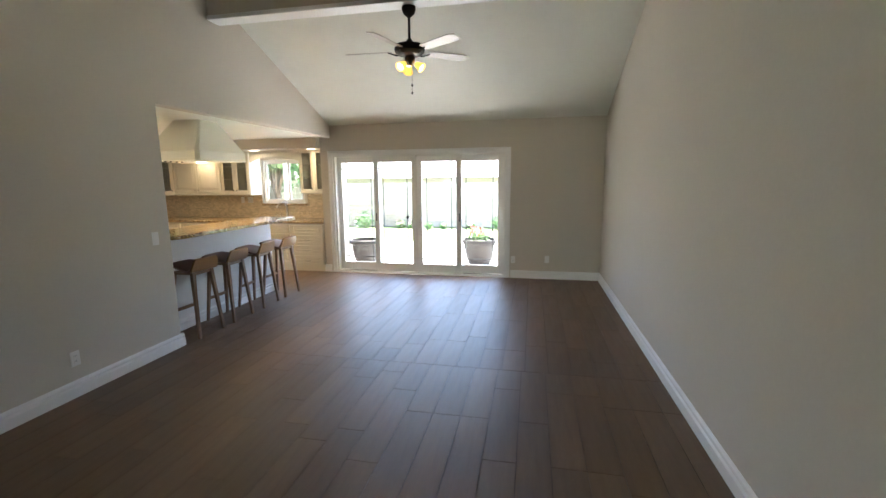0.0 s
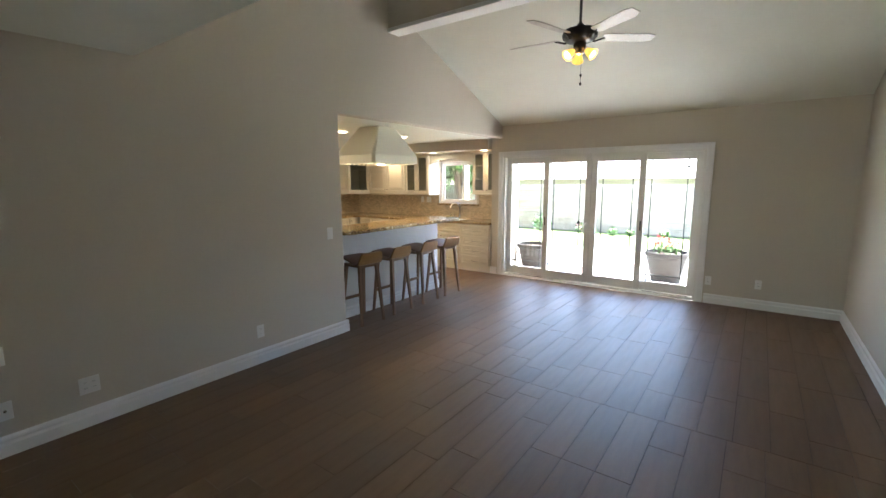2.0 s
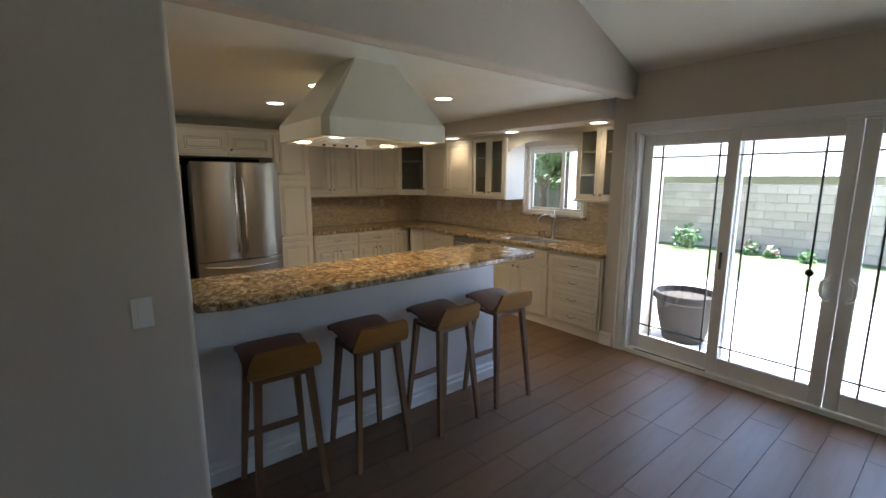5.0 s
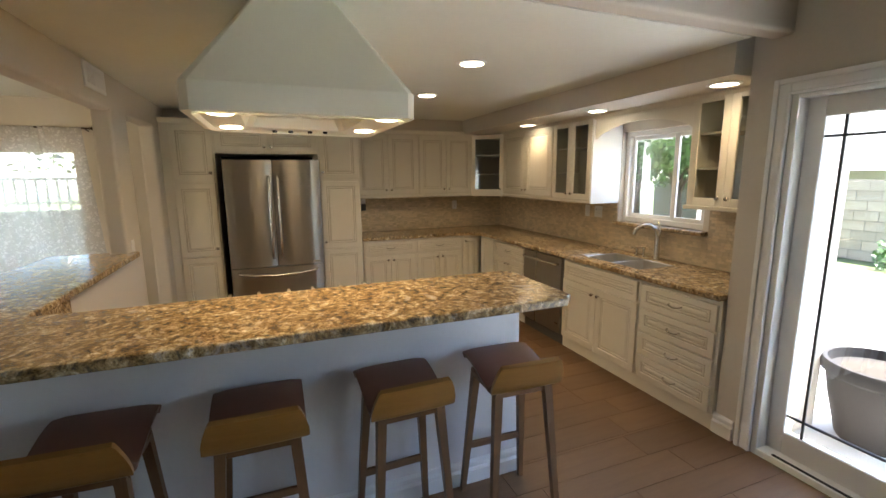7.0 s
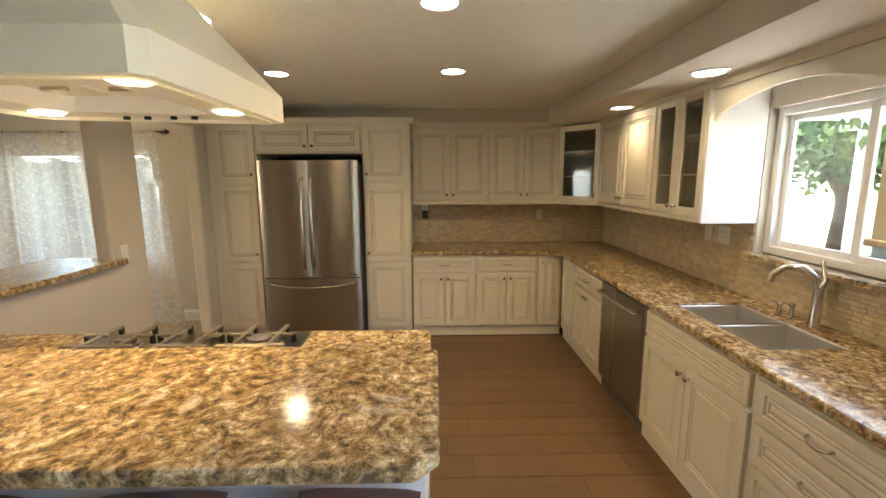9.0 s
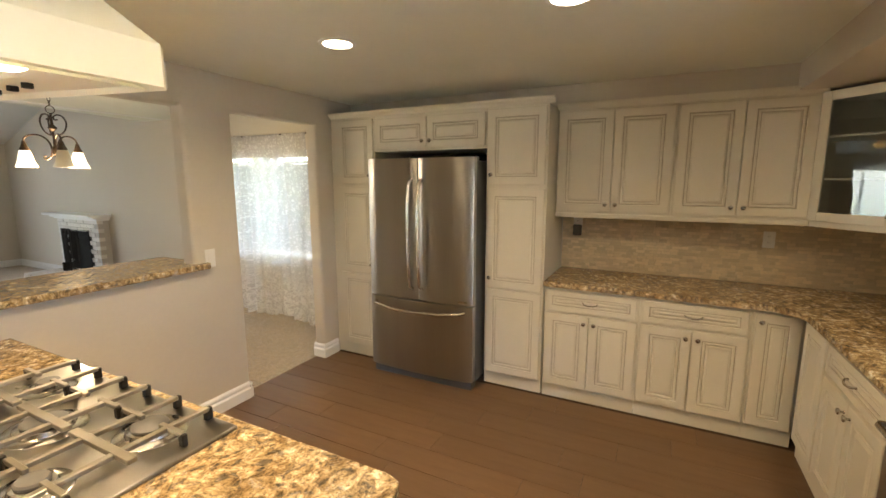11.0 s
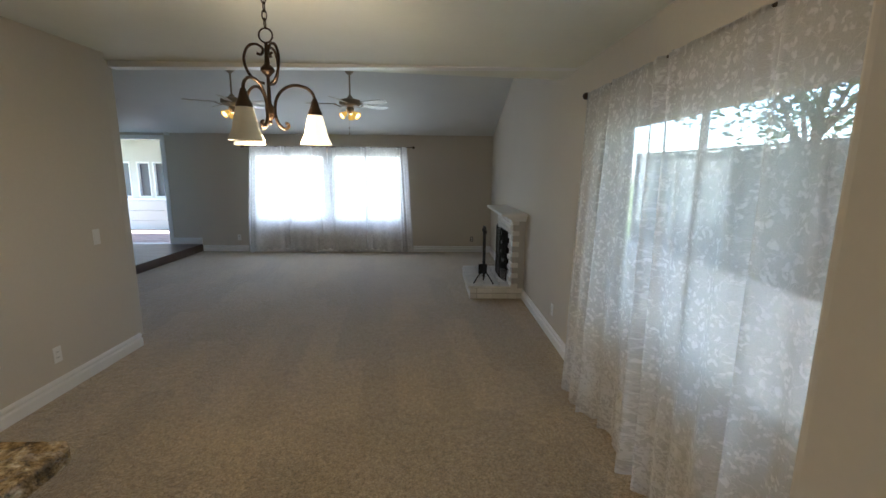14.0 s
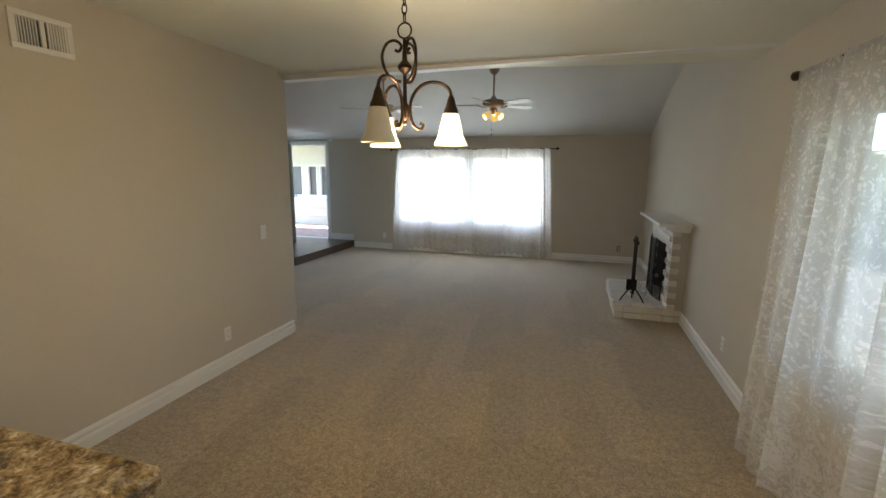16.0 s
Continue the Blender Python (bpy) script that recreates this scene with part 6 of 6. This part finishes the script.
def tree(x, y, h, r, seed, label):
    rnd = random.Random(seed)
    root = thing("tree", (x, y, -0.12), label, "tree", "garden trees")
    bm = bmesh.new()
    tube(bm, [(x, y, -0.12), (x + 0.05, y, h * 0.3), (x - 0.04, y + 0.05, h * 0.6)], [0.16, 0.12, 0.07], 10)
    tips = []
    for k in range(9):
        a, e = rnd.uniform(0, 6.28), rnd.uniform(0.3, 0.9)
        q = Vector((x + math.cos(a) * r * 0.8 * e, y + math.sin(a) * r * 0.8 * e, h * rnd.uniform(0.65, 1.0)))
        s = Vector((x, y, h * rnd.uniform(0.3, 0.58)))
        tube(bm, [s, (s + q) / 2 + Vector((0, 0, 0.15)), q], [0.06, 0.04, 0.015], 6)
        tips.append(q)
    smooth(part("trunk", bm, "bark", root))
    bm = bmesh.new()
    for q in tips:
        for _ in range(4):
            leaf_clump(bm, q + Vector((rnd.gauss(0, r * 0.25), rnd.gauss(0, r * 0.25), rnd.gauss(0, h * 0.08))), r * 0.38, 110, 0.10, rnd)
    part("crown", bm, "leaf", root, "uneven leafy crown")
    return root


for args in ((-13.6, -1.2, 4.4, 2.2, 1), (-14.2, 2.2, 4.6, 2.3, 2), (-13.8, 5.2, 4.2, 2.0, 3), (-8.1, 12.9, 2.9, 1.3, 4), (-13.8, -4.6, 4.6, 2.3, 5), (-9.5, 13.6, 2.7, 1.3, 6), (-10.7, 13.5, 3.1, 1.5, 7)):
    tree(*args, "leafy green garden tree behind the fence")


def shrub(x, y, z, r, n, seed, petals, label):
    rnd = random.Random(seed)
    root = thing("shrub", (x, y, z), label, "shrub", "garden shrubs")
    bm = bmesh.new()
    for k in range(7):
        a = k * 0.9
        tube(bm, [(x, y, z), (x + math.cos(a) * r * 0.4, y + math.sin(a) * r * 0.4, z + r * 0.8)], [0.012, 0.005], 5)
    part("stems", bm, "bark", root)
    bm = bmesh.new()
    leaf_clump(bm, (x, y, z + r * 0.75), r, n, 0.06, rnd, 0.9)
    part("leaves", bm, "leaf", root)
    if petals:
        bm = bmesh.new()
        leaf_clump(bm, (x, y, z + r * 1.05), r * 0.85, n // 4, 0.045, rnd, 0.6)
        part("flowers", bm, petals, root)


for k, (x, y, r, n, p) in enumerate(((-5.95, 15.0, 0.36, 260, None), (-4.6, 15.1, 0.20, 130, "pink_petal"), (-4.15, 15.0, 0.15, 90, "pink_petal"), (-3.5, 14.9, 0.17, 110, None), (-3.0, 15.0, 0.13, 80, "pink_petal"), (-2.0, 15.0, 0.16, 90, "pink_petal"), (-1.05, 14.9, 0.28, 200, None), (-0.2, 15.0, 0.18, 110, "red_petal"), (0.9, 15.0, 0.24, 150, None), (-8.4, 14.8, 0.34, 220, None))):
    shrub(x, y, -0.12, r, n, 20 + k, p, "small flowering garden shrub against the block wall")


def planter(x, y, r, h, petals, seed):
    root = thing("planter", (x, y, -0.05), "large round grey-brown patio planter with a rolled rim", "planter", "patio planters")
    bm = bmesh.new()
    lathe(bm, (x, y, -0.05), [(r * 0.62, 0), (r * 0.66, 0.02), (r * 0.86, h * 0.55), (r * 0.93, h * 0.82), (r * 1.02, h * 0.86), (r * 1.04, h * 0.95), (r * 1.0, h), (r * 0.92, h), (r * 0.88, h * 0.88)], 32)
    smooth(part("pot", bm, "pot", root))
    bm = bmesh.new()
    lathe(bm, (x, y, -0.05 + h * 0.86), [(r * 0.88, 0), (r * 0.4, 0.03), (0.0, 0.035)], 20)
    smooth(part("soil", bm, "soil", root))
    if petals:
        rnd = random.Random(seed)
        bm = bmesh.new()
        leaf_clump(bm, (x, y, h + 0.01), r * 0.62, 200, 0.04, rnd, 0.45)
        part("leaves", bm, "leaf", root)
        bm = bmesh.new()
        leaf_clump(bm, (x, y, h + 0.10), r * 0.62, 46, 0.04, rnd, 0.35)
        part("flowers", bm, "red_petal", root)


planter(-3.17, 8.08, 0.31, 0.52, False, 1)
planter(-0.93, 8.42, 0.33, 0.52, True, 2)

# pergola outside the sink window
pg = thing("pergola", (-7.4, 10.6, -0.05), "white wooden garden pergola with posts and slatted roof", "pergola")
for x in (-9.2, -5.9):
    for y in (9.9, 12.3):
        part("post", boxes((x - 0.06, y - 0.06, -0.05, x + 0.06, y + 0.06, 2.35), bevel=0.006), "trim", pg)
for y in (9.9, 12.3):
    part("girder", boxes((-9.6, y - 0.03, 2.35, -5.5, y + 0.03, 2.52), bevel=0.004), "trim", pg)
for k in range(14):
    x = -9.5 + k * 0.3
    part("rafter", boxes((x - 0.02, 9.5, 2.52, x + 0.02, 12.7, 2.64)), "trim", pg)

# unseen slatted cover, added to shade the side yard
pc = thing("patio_cover", (-10.0, 1.0, 2.95), "added pale slatted cover that dims the sun on the side yard", "patio cover")
for k in range(47):
    part("slat", boxes((-8.6425 - k * 0.062, -7.5, 2.98, -8.5875 - k * 0.062, 12.0, 3.0)), "trim", pc)
for y in (-7.4, -2.6, 2.2, 7.0):
    part("cover_beam", boxes((-11.55, y - 0.05, 2.84, EX - 1.05, y + 0.05, 2.98)), "trim", pc)
for y in (-7.4, 7.0):
    part("cover_post", boxes((-11.5, y - 0.05, -0.06, -11.4, y + 0.05, 2.84)), "trim", pc)

# side fence beyond the dining window: posts, rails and wide boards
fe = thing("garden_fence", (-11.6, -3.5, -0.12), "weathered pale board fence with posts and rails along the side yard", "fence")
for k in range(31):
    y = -7.2 + k * 0.235
    part("board", boxes((-11.64, y, -0.12, -11.615, y + 0.228, 2.02 + 0.008 * ((k * 7) % 3))), "fence", fe)
for k in range(5):
    y = -7.1 + k * 1.75
    part("fence_post", boxes((-11.615, y, -0.12, -11.52, y + 0.095, 2.10), bevel=0.006), "fence", fe)
for z in (0.25, 1.02, 1.80):
    part("fence_rail", boxes((-11.614, -7.2, z, -11.56, 0.0, z + 0.095), bevel=0.004), "fence", fe)
part("fence_cap", boxes((-11.67, -7.2, 2.045, -11.50, 0.05, 2.085), bevel=0.004), "fence", fe)

# low plastered wall with a white picket rail past the end of the fence
lw = thing("rail_wall", (-11.6, 4.0, -0.12), "low pale block wall with a white picket railing on top", "garden wall")
for k in range(6):
    part("course", boxes((-11.70, 0.06, -0.12 + k * 0.203, -11.52, 8.6, 0.078 + k * 0.203), bevel=0.006), "stucco", lw)
for z in (1.20, 1.62):
    part("rail", boxes((-11.63, 0.06, z, -11.59, 8.6, z + 0.05), bevel=0.004), "trim", lw)
for k in range(57):
    y = 0.12 + k * 0.15
    part("picket", boxes((-11.625, y, 1.10, -11.595, y + 0.03, 1.62)), "trim", lw)

# house wing across the porch
hs = thing("house_wing", (2.0, -7.3, -0.12), "white sided house wing with tall windows across the porch", "house")
WIN = ((-0.05, 0.53), (0.60, 0.92), (1.08, 1.60), (2.4, 3.2))
part("wall", wall_with_holes(-0.30, 5.0, -0.12, 2.45, -7.45, -7.25, [(p, q, 0.92, 1.80) for p, q in WIN], 'x'), "stucco", hs)
for x0, x1 in WIN:
    w = part("window", boxes((x0, -7.37, 0.92, x0 + 0.03, -7.24, 1.80), (x1 - 0.03, -7.37, 0.92, x1, -7.24, 1.80), (x0 + 0.03, -7.37, 0.92, x1 - 0.03, -7.24, 0.96), (x0 + 0.03, -7.37, 1.76, x1 - 0.03, -7.24, 1.80)), "trim", hs)
    part("pane", boxes((x0 + 0.03, -7.34, 0.96, x1 - 0.03, -7.33, 1.76)), "steel_side", w, "dark window pane")
part("sill_board", boxes((-0.32, -7.25, 0.85, 5.0, -7.20, 0.91), bevel=0.006), "trim", hs)
for k in range(3):
    part("siding_board", boxes((-0.32, -7.25, 0.105 + k * 0.25, 5.0, -7.228, 0.342 + k * 0.25), bevel=0.004), "stucco", hs)
# solid overhang above the rafters, added to shade the wing's wall
part("roof", boxes((-0.6, -9.5, 2.45, 5.4, -6.25, 2.55)), "roof", hs)
part("fascia", boxes((-0.6, -6.25, 2.28, 5.4, -6.21, 2.55), bevel=0.004), "trim", hs)
for k in range(10):
    part("porch_rafter", boxes((-0.45 + k * 0.42, -7.25, 2.32, -0.38 + k * 0.42, -6.25, 2.45)), "trim", hs)

# garden block wall and the house beyond it
bw = structure("garden_wall_core", boxes((-12, 15.598, -0.12, 6, 15.78, 1.5)), "blockmortar", "mortar core of the garden wall", "garden wall")
nh = thing("neighbour_house", (-3, 22, -0.12), "neighbour's house with a low grey roof behind the garden wall", "house")
part("wall", boxes((-12, 19, -0.12, 5, 24, 1.75)), "stucco", nh)
bm = bmesh.new()
prism(bm, [(-13, 18.2, 1.7), (-13, 24.8, 1.7), (-13, 21.5, 3.9)], (19, 0, 0))
part("roof", bm, "roof", nh)

# ---- pieces: blocks, bricks, planks ----
def shared_box(name, size, bevel, material):
    bm = bmesh.new()
    box(bm, -size[0] / 2, -size[1] / 2, -size[2] / 2, size[0] / 2, size[1] / 2, size[2] / 2, bevel=bevel)
    bmesh.ops.recalc_face_normals(bm, faces=bm.faces)
    me = bpy.data.meshes.new(name)
    bm.to_mesh(me)
    bm.free()
    me.materials.append(M[material])
    return me


def piece(me, parent, at, turn=0.0):
    ob = new(me.name, me)
    ob.parent = parent
    ob.location = Vector(at) - ORIGIN[parent]
    ob.rotation_euler.z = turn
    return ob


rnd = random.Random(12)
blk = shared_box("block", (0.396, 0.19, 0.191), 0.003, "block")
for r in range(8):
    for k in range(34):
        x = -9.6 + k * 0.405 + (0.2 if r % 2 else 0)
        piece(blk, bw, (x, 15.68 + rnd.uniform(-0.006, 0.006), -0.01 + r * 0.2), rnd.uniform(-0.01, 0.01))
brk = shared_box("brick", (0.09, 0.20, 0.062), 0.006, "whitebrick")
half = shared_box("brick_half", (0.09, 0.095, 0.062), 0.006, "whitebrick")
for r in range(15):
    z = 0.034 + r * 0.069
    y = fy0
    first = True
    while y < fy1 - 0.05:
        w = 0.095 if (first and r % 2) else 0.20
        first = False
        c = y + w / 2
        if y + w <= fy1 + 0.01 and not (-2.66 < c < -1.80 and z < 0.82) or (z > 0.82 and y + w <= fy1 + 0.02):
            piece(half if w < 0.1 else brk, fp, (fx - 0.045 + rnd.uniform(-0.004, 0.004), c, z), rnd.uniform(-0.012, 0.012))
        y += w + 0.009
for r in range(2):
    z = 0.036 + r * 0.075
    for k in range(6):
        piece(brk, fp, (-6.945 + rnd.uniform(-0.003, 0.003), fy0 + 0.10 + k * 0.208, z), 0)
        if k < 3:
            piece(brk, fp, (-7.10 - k * 0.2, fy1 - 0.045, z), math.pi / 2)
top = shared_box("hearth_brick", (0.20, 0.092, 0.05), 0.006, "whitebrick")
for i in range(3):
    for k in range(12):
        piece(top, fp, (-7.00 - i * 0.21 + (0.02 if k % 2 else 0), fy0 + 0.048 + k * 0.1035, 0.148 + rnd.uniform(-0.002, 0.002)), 0)

pv = shared_box("paver", (0.205, 0.10, 0.03), 0.003, "paver")
path = structure("porch_path", boxes((-1.45, -7.22, 0.101, 1.75, LY - 0.17, 0.106)), "blockmortar", "sandy bed of the porch brick path", "path")
for r in range(19):
    for k in range(15):
        piece(pv, path, (-1.30 + k * 0.21 + (0.105 if r % 2 else 0), LY - 0.24 - r * 0.108, 0.118 + rnd.uniform(-0.002, 0.002)), rnd.uniform(-0.01, 0.01))

PW, PL = 0.20, 0.90
me_plank = shared_box("plank", (PW - 0.003, PL - 0.003, 0.012), 0.0004, "plank")
floor_ob = bpy.data.objects["floor_bed"]
cut = {}


def lay(x0, x1, y0, y1):
    x = x0
    while x < x1 - 0.01:
        w = min(PW, x1 - x)
        y = y0 - rnd.choice((0.0, 0.3, 0.6, 0.45, 0.15))
        while y < y1 - 0.01:
            a, b = max(y, y0), min(y + PL, y1)
            if b - a > 0.03:
                key = (round(w, 3), round(b - a, 3))
                me = me_plank if key == (PW, PL) else cut.get(key)
                if me is None:
                    me = cut[key] = shared_box("plank", (w - 0.003, b - a - 0.003, 0.012), 0.0004, "plank")
                piece(me, floor_ob, (x + w / 2, (a + b) / 2, -0.006))
            y += PL
        x += PW


lay(LX - 0.12 - 4 * PW + 0.55, RX, DY1, FY)
lay(LX, RX, BY + 0.12, DY1)
lay(EX + 0.62, LX - 0.12 - 4 * PW + 0.55, DY0 + 0.03, 7.18)
